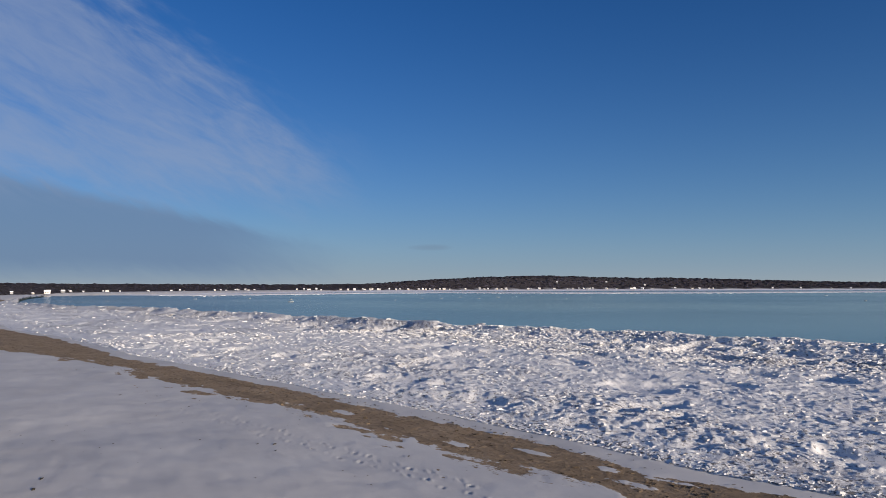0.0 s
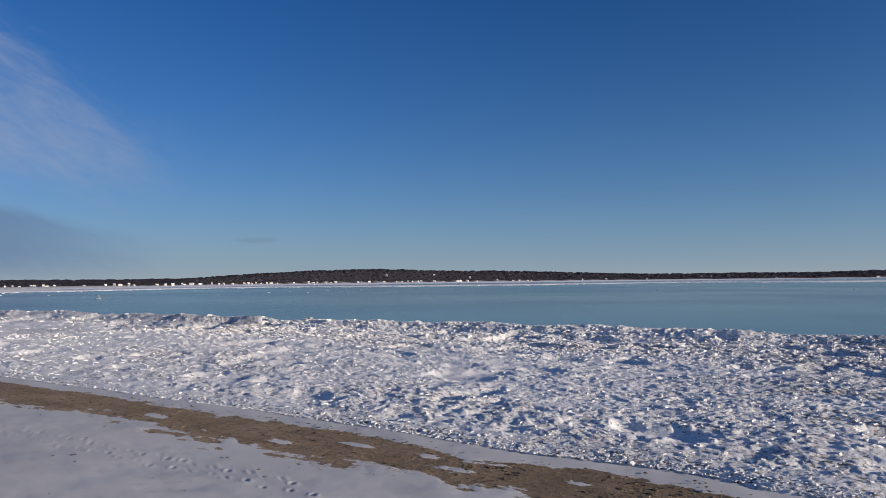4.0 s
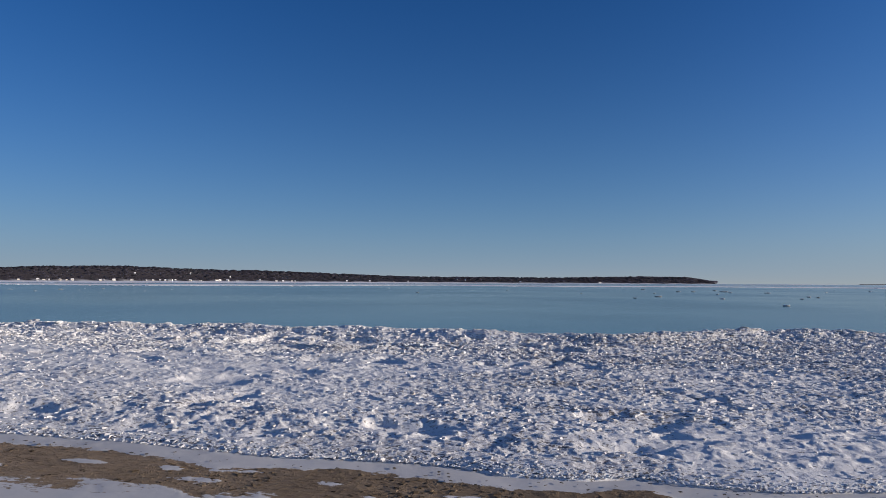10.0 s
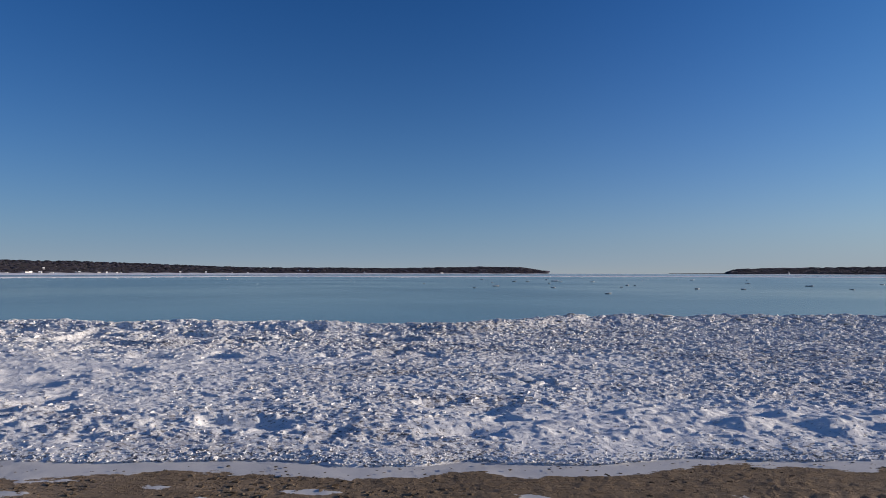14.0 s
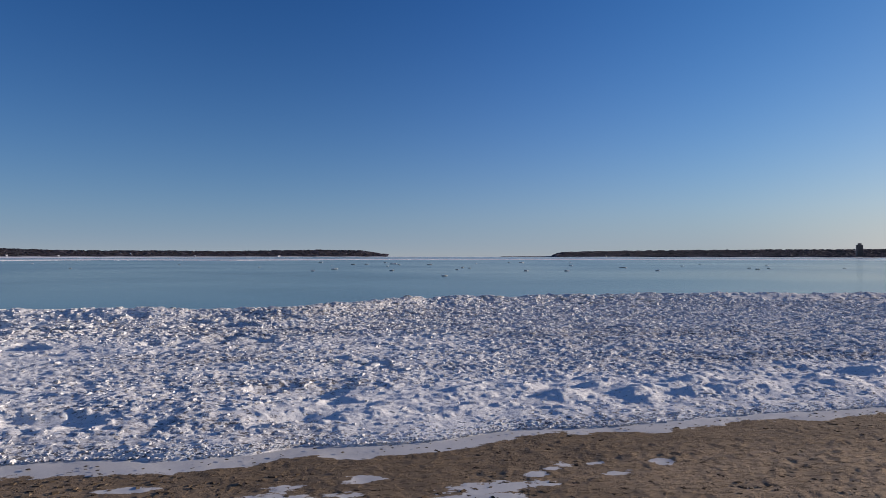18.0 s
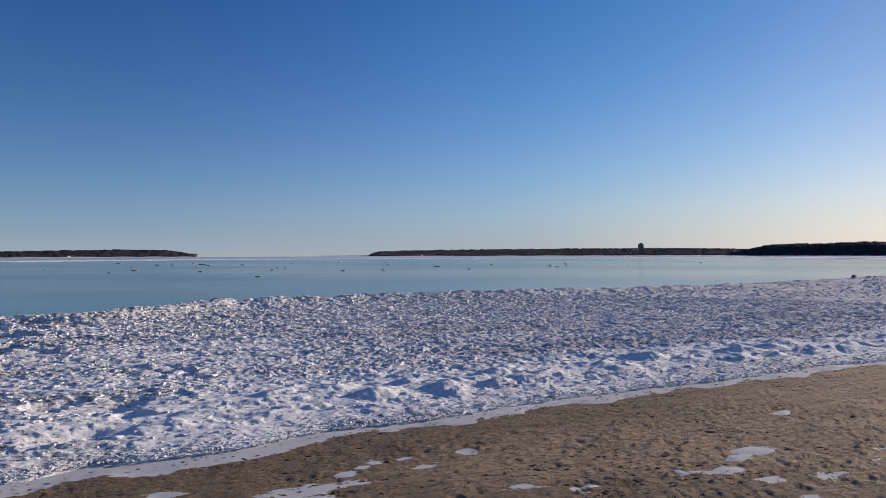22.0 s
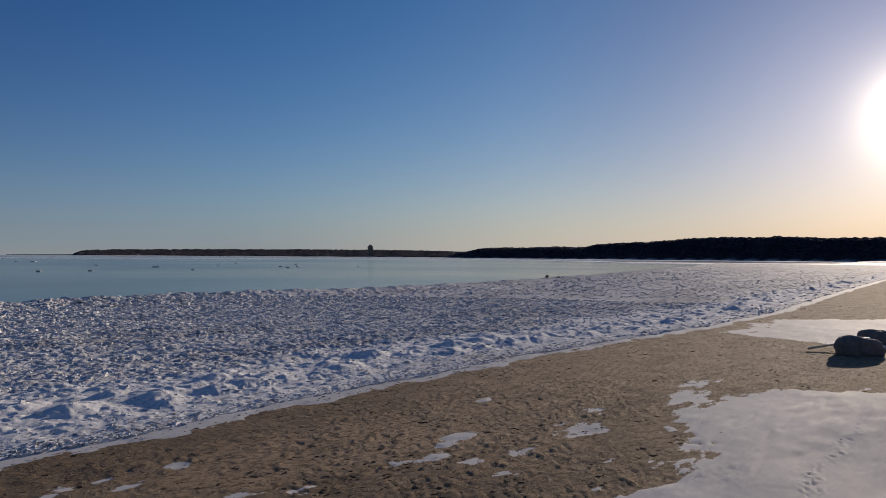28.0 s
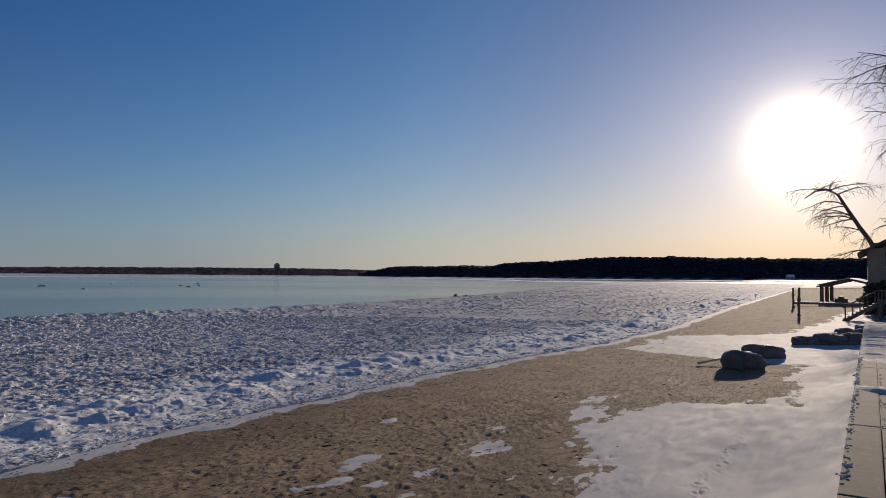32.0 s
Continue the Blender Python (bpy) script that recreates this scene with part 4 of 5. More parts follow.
def build_forest():
    rng = np.random.default_rng(8)
    n = 25000
    az = np.where(rng.random(n) < 0.33, rng.uniform(-92, -56, n), rng.uniform(-58, 92, n))
    far = np.interp(az, BAY_AZ, BAY_R)
    r = far * (1 + 0.16 * rng.beta(1.2, 1.4, n)) + rng.uniform(6, 50, n)
    ok = r < 4850
    az, r, far = az[ok], r[ok], far[ok]
    x, y = MID[0] + r * np.sin(np.radians(az)), MID[1] + r * np.cos(np.radians(az))
    t, hill = woodland(x, y, az, r)
    gap = shore_gap(x, y)
    z = hill * np.clip(t * 6, 0, 1) - 0.6
    ok = ((gap > 3) | (r > 260)) & (t > 0.17) & ~((az < -77.5) & (gap > -8)) & ((z - 3.45) / r > -0.0072) & ~((az > 6.6) & (az < 20.3)) & ((az < -56) | (az > 20) | (t > 0.7) | (rng.random(len(az)) < 0.25))
    x, y, z, r, az, far = x[ok], y[ok], z[ok], r[ok], az[ok], far[ok]
    n = len(x)
    z = z - 0.64 * TREE_TALL * far
    tall = TREE_TALL * far * np.clip(rng.normal(1.0, 0.10, n), 0.6, 1.6) ** np.where(az < -56, 1.0, 0.5) * (1 + np.where(az < -56, 0.18, 0.08) * fractal(az * 30, az * 0, 14, 151, 4, 0.6))
    fir = rng.random(n) < np.clip(0.10 + 0.7 * fractal(az * 12, r * 0.02, 20, 153, 3), 0.02, 0.7)
    tall = tall * np.where(fir, 1.05, 1.0)
    wide = tall * rng.uniform(0.55, 0.95, n) * np.where(fir, 0.7, 1.0)
    # the low end of the bay has only thin belts of trees, so their crowns spread
    wide = wide * np.where(az < -56, 1.5, 1.7)
    ring = np.arange(5) * math.pi * 0.4
    v = []
    for hgt, round_, pointed in ((0.0, 0.55, 0.9), (0.45, 1.0, 0.8), (0.78, 0.8, 0.42), (1.0, 0.22, 0.05)):
        a = ring[None] + rng.uniform(0, 1, (n, 1))
        rad = (wide * np.where(fir, pointed, round_))[:, None] * rng.uniform(0.65, 1.25, (n, 5))
        v.append(np.stack([x[:, None] + rad * np.cos(a), y[:, None] + rad * np.sin(a), z[:, None] + tall[:, None] * hgt * rng.uniform(0.93, 1.07, (n, 5))], -1))
    v = np.stack(v, 1).reshape(n, 20, 3)
    f = np.array([(5 * l + k, 5 * l + (k + 1) % 5, 5 * l + 5 + (k + 1) % 5, 5 * l + 5 + k) for l in range(3) for k in range(5)])
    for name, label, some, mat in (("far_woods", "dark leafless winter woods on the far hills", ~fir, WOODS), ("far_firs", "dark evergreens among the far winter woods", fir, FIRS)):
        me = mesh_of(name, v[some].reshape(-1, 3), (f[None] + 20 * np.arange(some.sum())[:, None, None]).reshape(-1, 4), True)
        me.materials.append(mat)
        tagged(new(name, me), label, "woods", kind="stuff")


build_ground()
build_water()
build_sheet()
field = build_ice()
build_forest()


# ---- floes on the bay ----
def floe(x, y, width, seed):
    """A thick broken slab of ice, longest across the bay, with a crust of snow."""
    rng = random.Random(seed)
    ob = tagged(new("ice_floe"), "thick grey slab of snow-topped ice adrift on the bay" if width > 1.3 else "small snow-topped lump of ice adrift on the bay", "ice floe", "floes on the bay")
    n = rng.randint(7, 10)
    half, deep = width / 2, min(width * 0.35, 0.8)
    rim = [(math.cos(k * 6.283 / n) * half * rng.uniform(0.8, 1.1), math.sin(k * 6.283 / n) * deep * rng.uniform(0.7, 1.15)) for k in range(n)]
    tall = min(0.12 + 0.06 * width, 0.34) * rng.uniform(0.8, 1.2)
    tilt = rng.uniform(-0.06, 0.10)
    bm = bmesh.new()
    low = [bm.verts.new((a * 0.9, b * 0.9, -0.2)) for a, b in rim]
    mid = [bm.verts.new((a * 1.03, b * 1.03, tall * 0.45)) for a, b in rim]
    top = [bm.verts.new((a * 0.97, b * 0.95, tall * rng.uniform(0.85, 1.1) + tilt * a)) for a, b in rim]
    for lower, upper in ((low, mid), (mid, top)):
        for k in range(n):
            bm.faces.new((lower[k], lower[(k + 1) % n], upper[(k + 1) % n], upper[k]))
    bm.faces.new(top)
    bm.faces.new(low[::-1])
    heights = [v.co.z for v in top]
    part("ice_body", bm, FLOE_SIDE, ob, "dark grey-blue broken ice edge")
    bm = bmesh.new()
    ring = [bm.verts.new((a * 0.99, b * 0.97, h - 0.015)) for (a, b), h in zip(rim, heights)]
    mid = [bm.verts.new((a * 0.75, b * 0.7, h + rng.uniform(0.0, 0.02))) for (a, b), h in zip(rim, heights)]
    hub = bm.verts.new((rng.uniform(-0.2, 0.2) * width, 0, sum(heights) / n + rng.uniform(0.01, 0.04)))
    for k in range(n):
        j = (k + 1) % n
        bm.faces.new((ring[k], ring[j], mid[j], mid[k]))
        bm.faces.new((mid[k], mid[j], hub))
    part("snow_top", bm, FLOE, ob, "thin crust of white snow")
    # white lump at the sunward end, its colour standing in for sunlight there
    if width > 1.2:
        lump = bmesh.new()
        bmesh.ops.create_icosphere(lump, subdivisions=1, radius=1)
        for v in lump.verts:
            v.co = Vector((v.co.x * width * 0.12, v.co.y * 0.2, v.co.z * tall * 0.5)) * rng.uniform(0.8, 1.2) + Vector((half * 0.85, 0, tall * 0.75))
        part("sunlit_end", lump, FLOE, ob, "white lump put on as the sunlit end")
    ob.matrix_world = pose(x, y, WATER_Z, 0, 0, -math.degrees(math.atan2(x, y)) + rng.uniform(-25, 25))


# place on the bay and width of each floe
FLOES_WEST = [(-174, 93, 2.0), (-213, 114, 1.4), (-177, 132, 0.9), (-199, 161, 1.1), (-194, 166, 1.5), (-250, 116, 1.4), (-248, 94, 1.8), (-180, 172, 1.2), (-200, 202, 2.1), (-212, 192, 1.9), (-184, 194, 0.9),
              (-202, 225, 1.3), (-154, 190, 0.8), (-168, 222, 0.9), (-68, 215, 1.1), (-124, 341, 1.6), (-53, 299, 1.5)]
FLOES_MIDDLE = [(-16, 231, 1.0), (1, 172, 1.3), (8, 255, 1.3), (7, 193, 2.6), (6, 385, 3.0), (19, 302, 2.6), (25, 306, 2.3), (41, 373, 1.9), (38, 314, 4.4), (28, 247, 1.2), (21, 175, 1.5), (37, 286, 1.9), (51, 290, 2.7)]
FLOES_EAST = [(25, 125, 1.5), (40, 183, 1.2), (48, 212, 1.3), (49, 206, 1.0), (81, 328, 1.4), (54, 165, 1.4), (64, 163, 1.6), (100, 251, 2.0), (99, 204, 2.8), (89, 163, 1.3), (119, 374, 3.6), (140, 387, 1.4), (113, 379, 2.0),
              (106, 413, 1.4), (146, 368, 1.3), (138, 235, 1.6), (172, 278, 1.6), (136, 192, 1.6), (126, 174, 1.6), (140, 188, 1.4), (174, 235, 1.5), (167, 188, 1.3), (243, 226, 1.7)]
for k, (x, y, width) in enumerate(FLOES_WEST + FLOES_MIDDLE + FLOES_EAST):
    floe(x, y, width * 0.8, k)


# ---- houses and the tower on the far shore ----
def cottage(width, depth, tall, wall, roof, label):
    ob = tagged(new("house"), label, "house", "houses along the far shore")
    part("wall", box(-width / 2, width / 2, -depth / 2, depth / 2, -2.5, tall, 0.05), wall, ob)
    part("roof", prism(-width / 2, width / 2, -depth / 2, depth / 2, tall, tall + depth * 0.36), roof, ob)
    for k in (-0.28, 0.0, 0.28):
        part("window", box(k * width - 0.7, k * width + 0.7, -depth / 2 - 0.08, -depth / 2 - 0.003, 0.9, 2.4), PANE, ob)
    part("chimney", box(width * 0.2, width * 0.2 + 0.9, -0.45, 0.45, tall, tall + depth * 0.36 + 1.2, 0.03), ROCK, ob)
    return ob


HOUSES = [cottage(13, 9, 4.6, WHITEWALL, SNOWCAP, "white lakeside house with a snowy gable roof"),
          cottage(10, 8, 3.4, CREAM, SNOWCAP, "cream cottage with a snowy roof by the bay"),
          cottage(18, 10, 5.5, WHITEWALL, DARKROOF, "long white shore house with a dark roof"),
          cottage(9, 8, 5.0, GREYWALL, SNOWCAP, "grey shore house with a snow-covered roof")]
SHORE_AZ = [-81.6, -80.3, -79.4, -78.4, -75.5, -72.6, -71.0, -70.4, -67.8, -66.9, -66.2, -65.2, -61.4, -60.8, -59.8, -57.2, -56.7, -56.0, -55.3, -54.6, -53.8, -52.9, -52.2, -51.0, -50.4, -49.2,
            -47.4, -46.2, -45.5, -44.8, -44.0, -41.9, -40.0, -38.5, -38.0, -36.9, -35.8, -33.0, -30.5, -29.2, -27.7, -23.5, -21.6, -19.6, -18.4, -9.0, -2.5, 24.5]
pick = random.Random(3)
used_once = set()


def stand_house(kind, az, r, lift=0.0, scale=1.0):
    x, y = along(az, r)
    m = pose(x, y, 1.2 + lift, 0, 0, -az + pick.uniform(-25, 25)) @ Matrix.Scale(scale, 4)
    if kind in used_once:
        h = copy_thing(HOUSES[kind], m)
        h.matrix_basis = m
    else:
        HOUSES[kind].matrix_basis = m
        used_once.add(kind)


for k, az in enumerate(SHORE_AZ):
    shore = float(np.interp(az, BAY_AZ, BAY_R))
    r = shore + pick.uniform(6, 24)
    stand_house((3, 1, 0, 3, 2, 1, 3)[k % 7], az, r, pick.uniform(-0.3, 0.8), min(r / (2300 if az < -77 else 3900), 0.6) * pick.uniform(0.65, 1.25))
for k in range(44):
    az = pick.uniform(-63, -27) if k % 4 else pick.uniform(-80, -63)
    r = float(np.interp(az, BAY_AZ, BAY_R)) + pick.uniform(5, 30)
    stand_house((3, 1, 2, 0)[k % 4], az, r, pick.uniform(-0.4, 0.6), min(r / 3800, 0.55) * pick.uniform(0.6, 1.2))
for az, el in ((-39.8, 0.60), (-35.8, 0.60), (-32.8, 0.36), (-14.3, 0.26), (-13.6, 0.22)):
    shore = float(np.interp(az, BAY_AZ, BAY_R))
    for step in range(60):
        r = shore * (1.0 + 0.0027 * step) + 6
        up = float(woodland(np.array([0.0]), np.array([r]), np.array([az]), np.array([r]))[1][0])
        if up + 7 > r * math.tan(radians(el)):
            break
    stand_house(3, az, r, up + 3.0, 0.6)
stand_house(3, 83.2, 935, -0.5, 0.9)


def hotel_tower():
    ob = tagged(new("tower_block"), "lone tall brown hotel tower above the far shore", "tower block")
    part("wall", box(-10, 10, -8, 8, -8, 44, 0.2), TOWERWALL, ob)
    part("roof", box(-5, 6, -4, 5, 44, 50, 0.2), TOWERWALL, ob, "plant room on the roof")
    for k in range(11):
        z = 3 + k * 3.7
        part("window", box(-9, 9, -8.25, -8.03, z, z + 1.7), PANE, ob, "dark band of hotel windows")
    x, y = along(42.5, 2960)
    ob.matrix_world = pose(x, y, 3.0, 0, 0, -30)


hotel_tower()


# ---- boulders and drift on the beach ----
def boulder(x, y, z, wide, deep, tall, turn, seed, cap=True, slant=0.0, label="large dark boulder on the beach with a dusting of snow", group="boulders on the beach"):
    ob = tagged(new("boulder"), label, "boulder", group)
    bm = bmesh.new()
    bmesh.ops.create_icosphere(bm, subdivisions=4, radius=1)
    off = Vector((seed * 3.1, seed * 1.7, 0))
    for v in bm.verts:
        p = v.co.copy()
        q = 1 + 0.22 * noise.noise(p * 1.1 + off) + 0.09 * noise.noise(p * 2.7 + off) + 0.03 * noise.noise(p * 7 + off)
        box_ = max(abs(p.x), abs(p.y), abs(p.z)) ** -0.45
        v.co = Vector((p.x * wide / 2, p.y * deep / 2, p.z * tall * 0.62)) * q * box_
        v.co.z = max(v.co.z * (1 - slant * p.x), -tall * 0.3)
    part("stone", bm, ROCK, ob)
    if cap:
        bm = bmesh.new()
        bmesh.ops.create_icosphere(bm, subdivisions=3, radius=1)
        for v in bm.verts:
            p = v.co.copy()
            v.co = Vector((p.x * wide * 0.09, p.y * deep * 0.14, p.z * 0.025)) * (1 + 0.5 * noise.noise(p * 2 + off))
            v.co += Vector((wide * 0.12, 0, tall * 0.66 * (1 - slant * 0.3)))
        part("snow_patch", bm, SNOWCAP, ob, "thin patch of snow")
    ob.matrix_world = pose(x, y, z + tall * 0.28, 0, 0, turn)


boulder(28.3, 4.85, 0.08, 1.55, 1.0, 0.68, -62, 1, True, 0.24)
boulder(32.4, 4.8, 0.08, 1.65, 1.0, 0.58, -70, 2, True, 0.12)
for x, y, w, d, h, a, s in ((39.6, 3.9, 1.4, 1.0, 0.5, -60, 3), (40.2, 2.9, 1.6, 1.1, 0.68, -80, 4), (40.9, 1.9, 1.6, 1.2, 0.7, -50, 5), (42.4, 1.4, 1.5, 1.2, 0.85, -95, 6), (43.6, 2.3, 1.3, 1.1, 0.75, -70, 7), (45.0, 1.2, 1.5, 1.3, 0.95, -60, 8)):
    boulder(x, y, 0.1, w, d, h, a, s, s % 2 == 0)
for x, y, w, h, s in ((80.9, 51.5, 0.7, 0.42, 11), (82.6, 50.7, 0.85, 0.3, 12)):
    top = float(ice_top(np.array([x]), np.array([y]))[0][0])
    boulder(x, y, top - 0.06, w, 0.5, h, 20, s, False, 0.0, "small dark rock frozen into the outer edge of the ice", "rocks in the ice")

stick = tagged(new("driftwood_stick"), "pale bare stick lying on the sand by a boulder", "driftwood")
part("stem", rod((0, 0, 0), (1.35, -0.05, 0.14), 0.045, 0.03), BLEACHED, stick)
part("snag", rod((0.7, -0.02, 0.07), (0.95, 0.12, 0.2), 0.02, 0.008, 6), BLEACHED, stick)
stick.matrix_world = pose(28.4, 6.5, 0.14, 0, 0, -32)


def scatter_small():
    rng = np.random.default_rng(15)
    n = 42000
    az, r = rng.uniform(-85, 88, n), 9.0 * np.exp(rng.uniform(0, 1.9, n))
    x, y = MID[0] + r * np.sin(np.radians(az)), MID[1] + r * np.cos(np.radians(az))
    gap = shore_gap(x, y)
    line = np.interp(x, SNOW_X, SNOW_Y)
    ok = (gap < -0.05) & (y > line + 0.1) & (fractal(x, y, 2.0, 121, 3) > -0.15)
    x, y = x[ok], y[ok]
    size = np.clip(rng.lognormal(math.log(0.020), 0.55, len(x)), 0.006, 0.05)
    me = blocks_mesh("sand_clods", np.stack([x, y, 0.02 * np.clip(9 - y, 0, 12) + size * 0.15], -1), size, rng, 0.3)
    me.materials.append(CLOD)
    tagged(new("sand_clods", me), "crusted clods of frozen sand", "sand", kind="stuff")
    x, y = rng.uniform(-24, 18, 200), rng.uniform(2.2, 9.3, 200)
    ok = (y < np.interp(x, SNOW_X, SNOW_Y)) & (np.hypot(x, y) > 8.5)
    x, y = x[ok], y[ok]
    size = np.clip(rng.lognormal(math.log(0.015), 0.5, len(x)), 0.006, 0.05)
    ex = rng.uniform(-20, 26, 330)
    ey = np.interp(ex, EDGE_X, EDGE_Y) + rng.normal(0.12, 0.16, 330)
    x, y = np.concatenate([x, ex]), np.concatenate([y, ey])
    size = np.concatenate([size, rng.uniform(0.008, 0.035, 330)])
    me = blocks_mesh("wrack", np.stack([x, y, 0.02 * np.clip(9 - y, 0, 12) + 0.03 + size * 0.1], -1), size, rng, 0.22)
    me.materials.append(DEBRIS)
    tagged(new("wrack", me), "dark leaf scraps and twigs lying on snow", "litter", kind="stuff")


scatter_small()


# ---- sea wall and paved walk ----
def build_wall():
    turn = math.degrees(math.atan(0.029))
    frame_ = pose(0, 0.16, 0, 0, 0, turn)
    wall = tagged(new("sea_wall"), "low concrete sea wall with snow drifted over its cap", "retaining wall", kind="structure")
    part("wall_face", box(-19.6, 30, -0.34, -0.04, -0.8, 1.70, 0.02), CONCRETE, wall)
    x = -19.6
    while x < 30:
        part("cap_slab", box(x + 0.008, min(x + 2.92, 30) - 0.008, -0.31, 0, 1.704, 1.85, 0.018), CONCRETE, wall)
        x += 2.92
    wall.matrix_world = frame_
    walk_ = tagged(new("paved_walk"), "grey paved walk behind the sea wall under drifted snow", "pavement", kind="structure")
    part("bed", box(-19.6, 30, -7, -0.35, 0.6, 1.77, 0.02), CONCRETE, walk_)
    for j in range(5):
        x = -19.6
        while x < 30:
            y1 = -0.318 - j * 1.3
            part("paving_slab", box(x + 0.01, min(x + 1.46, 30) - 0.01, y1 - 1.28, y1, 1.774, 1.842, 0.012), PAVER, walk_)
            x += 1.46
    walk_.matrix_world = frame_
    # wind drift over the walk and cap, in sharp ripples across the cap
    xs, ys = np.arange(9.6, 30, 0.05), np.arange(-6.5, 0.02, 0.06)
    X, Y = np.meshgrid(xs, ys)
    full = np.clip((X - 14.5 + 2.2 * fractal(X, Y, 2.0, 135, 4)) / 4.5, 0, 1) + 0.8 * np.exp(-((X - 12.6 - 0.45 * Y - 0.35 * fractal(X, Y, 0.8, 137, 3)) / 0.30) ** 2)
    crests = np.abs(np.sin(X * 5.2 + 1.6 * fractal(X, Y, 1.3, 138, 3) + 0.8 * Y)) ** 0.7
    waves = (0.05 * crests + 0.02 * fractal(X * 1.9, Y * 0.5, 0.8, 131, 4)) * np.exp(-(Y / 0.9) ** 2) + 0.03 * fractal(X, Y, 2.4, 133, 3)
    z = 1.828 + (0.045 * full + waves * np.clip(full, 0, 1)) * np.clip(-Y * 5 + 0.45, 0.45, 1)
    me = mesh_of("walk_snow", np.stack([X, Y, z], -1).reshape(-1, 3), sheet_faces(*X.shape), True)
    me.materials.append(DRIFT)
    ob = tagged(new("walk_snow", me), "wind-rippled snow drifted over the paved walk", "snow", kind="stuff")
    ob.matrix_world = frame_
    # frozen scraps along the edge of the cap and in the joints
    rng = np.random.default_rng(21)
    x = np.concatenate([rng.uniform(7, 30, 420), rng.uniform(7, 16, 90)])
    y = np.concatenate([rng.normal(-0.035, 0.02, 420), rng.normal(-0.32, 0.03, 90)])
    size = rng.uniform(0.008, 0.022, len(x)) * np.where(np.arange(len(x)) < 420, 1.0, 0.6)
    me = snowy_blocks("cap_snow", np.stack([x, y, np.where(y < -0.2, 1.845, 1.85) + size * 0.05], -1), size, rng, 0.6)
    me.materials.append(DRIFT)
    tagged(new("cap_snow", me), "frozen scraps of snow along the cap of the wall", "snow", kind="stuff").matrix_world = frame_


build_wall()


# ---- volleyball posts, pavilion, fence at the far end of the beach ----
def post(x, y, tall, lean):
    ob = tagged(new("volleyball_post"), "weathered volleyball post standing in the sand", "post", "volleyball posts")
    part("shaft", rod((0, 0, -0.4), (0, 0, tall), 0.12, 0.11, 10), TIMBER, ob)
    part("winch", box(-0.16, 0.13, -0.13, 0.13, 1.3, 1.6, 0.03), TIMBER, ob, "small weathered net winch box")
    part("footing", box(-0.18, 0.18, -0.18, 0.18, -0.3, 0.06, 0.04), CONCRETE, ob)
    ob.matrix_world = pose(x, y, 0.05, 0, lean, -80)


post(72.0, 7.75, 2.55, 1.0)
post(90.0, 10.3, 2.3, 0.0)


def pavilion():
    ob = tagged(new("picnic_pavilion"), "open timber beach pavilion with a snow-edged gable roof", "pavilion")
    for x in (-4.2, 0.2, 4.6):
        for y in (-3.6, 3.3):
            part("post", box(x - 0.22, x + 0.22, y - 0.22, y + 0.22, -0.3, 2.1, 0.02), TIMBER, ob)
    for y in (-3.6, 3.3):
        part("beam", box(-4.8, 5.2, y - 0.15, y + 0.15, 2.1, 2.35, 0.02), TIMBER, ob)
    part("roof", prism(-4.6, 5.0, -3.7, 3.4, 2.42, 3.35, 0.45, 0.2), SHINGLE, ob)
    for side in (-1, 1):
        bm = box(-5.0, 5.4, 0, 3.98, 0, 0.06, 0.02)
        bmesh.ops.transform(bm, matrix=pose(0, -0.15 + side * 0.06, 3.39) @ pose(0, 0, 0, 0, 0, 0 if side > 0 else 180) @ pose(0, 0, 0, -14.2), verts=bm.verts)
        part("roof_snow", bm, SNOWCAP, ob, "thin snow on the roof")
    part("slab", box(-5, 5.4, -4.2, 3.9, -0.4, 0.04, 0.02), CONCRETE, ob)
    ob.matrix_world = pose(116.0, 5.6, 0.1, 0, 0, -4)


pavilion()


def picnic_table(x, y, turn):
    ob = tagged(new("picnic_table"), "dark wooden picnic table under the pavilion", "table", "picnic tables")
    part("tabletop", box(-0.9, 0.9, -0.38, 0.38, 0.70, 0.76, 0.01), TIMBER, ob)
    for s in (-1, 1):
        part("bench", box(-0.9, 0.9, s * 0.7 - 0.13, s * 0.7 + 0.13, 0.42, 0.47, 0.01), TIMBER, ob)
        part("leg_frame", box(s * 0.65 - 0.05, s * 0.65 + 0.05, -0.75, 0.75, 0.0, 0.42, 0.01), TIMBER, ob)
        part("upright", box(s * 0.65 - 0.05, s * 0.65 + 0.05, -0.3, 0.3, 0.42, 0.70, 0.01), TIMBER, ob)
    ob.matrix_world = pose(x, y, 0.142, 0, 0, turn)


picnic_table(113.6, 6.9, 10)
picnic_table(117.5, 4.4, -5)

rail = tagged(new("timber_rail"), "long low timber rail capped with bright snow", "rail")
part("timber", box(-4.0, 4.0, -0.14, 0.14, 0.0, 0.2, 0.02), TIMBER, rail)
part("snow_cap", box(-4.05, 4.05, -0.15, 0.15, 0.2, 0.30, 0.04), SNOWCAP, rail)
for k in (-3.6, -1.2, 1.2, 3.6):
    part("stub_post", box(k - 0.12, k + 0.12, -0.1, 0.1, -0.5, 0.0, 0.02), TIMBER, rail)
rail.matrix_world = pose(97.0, 7.0, 0.22, 0, 0, 91)


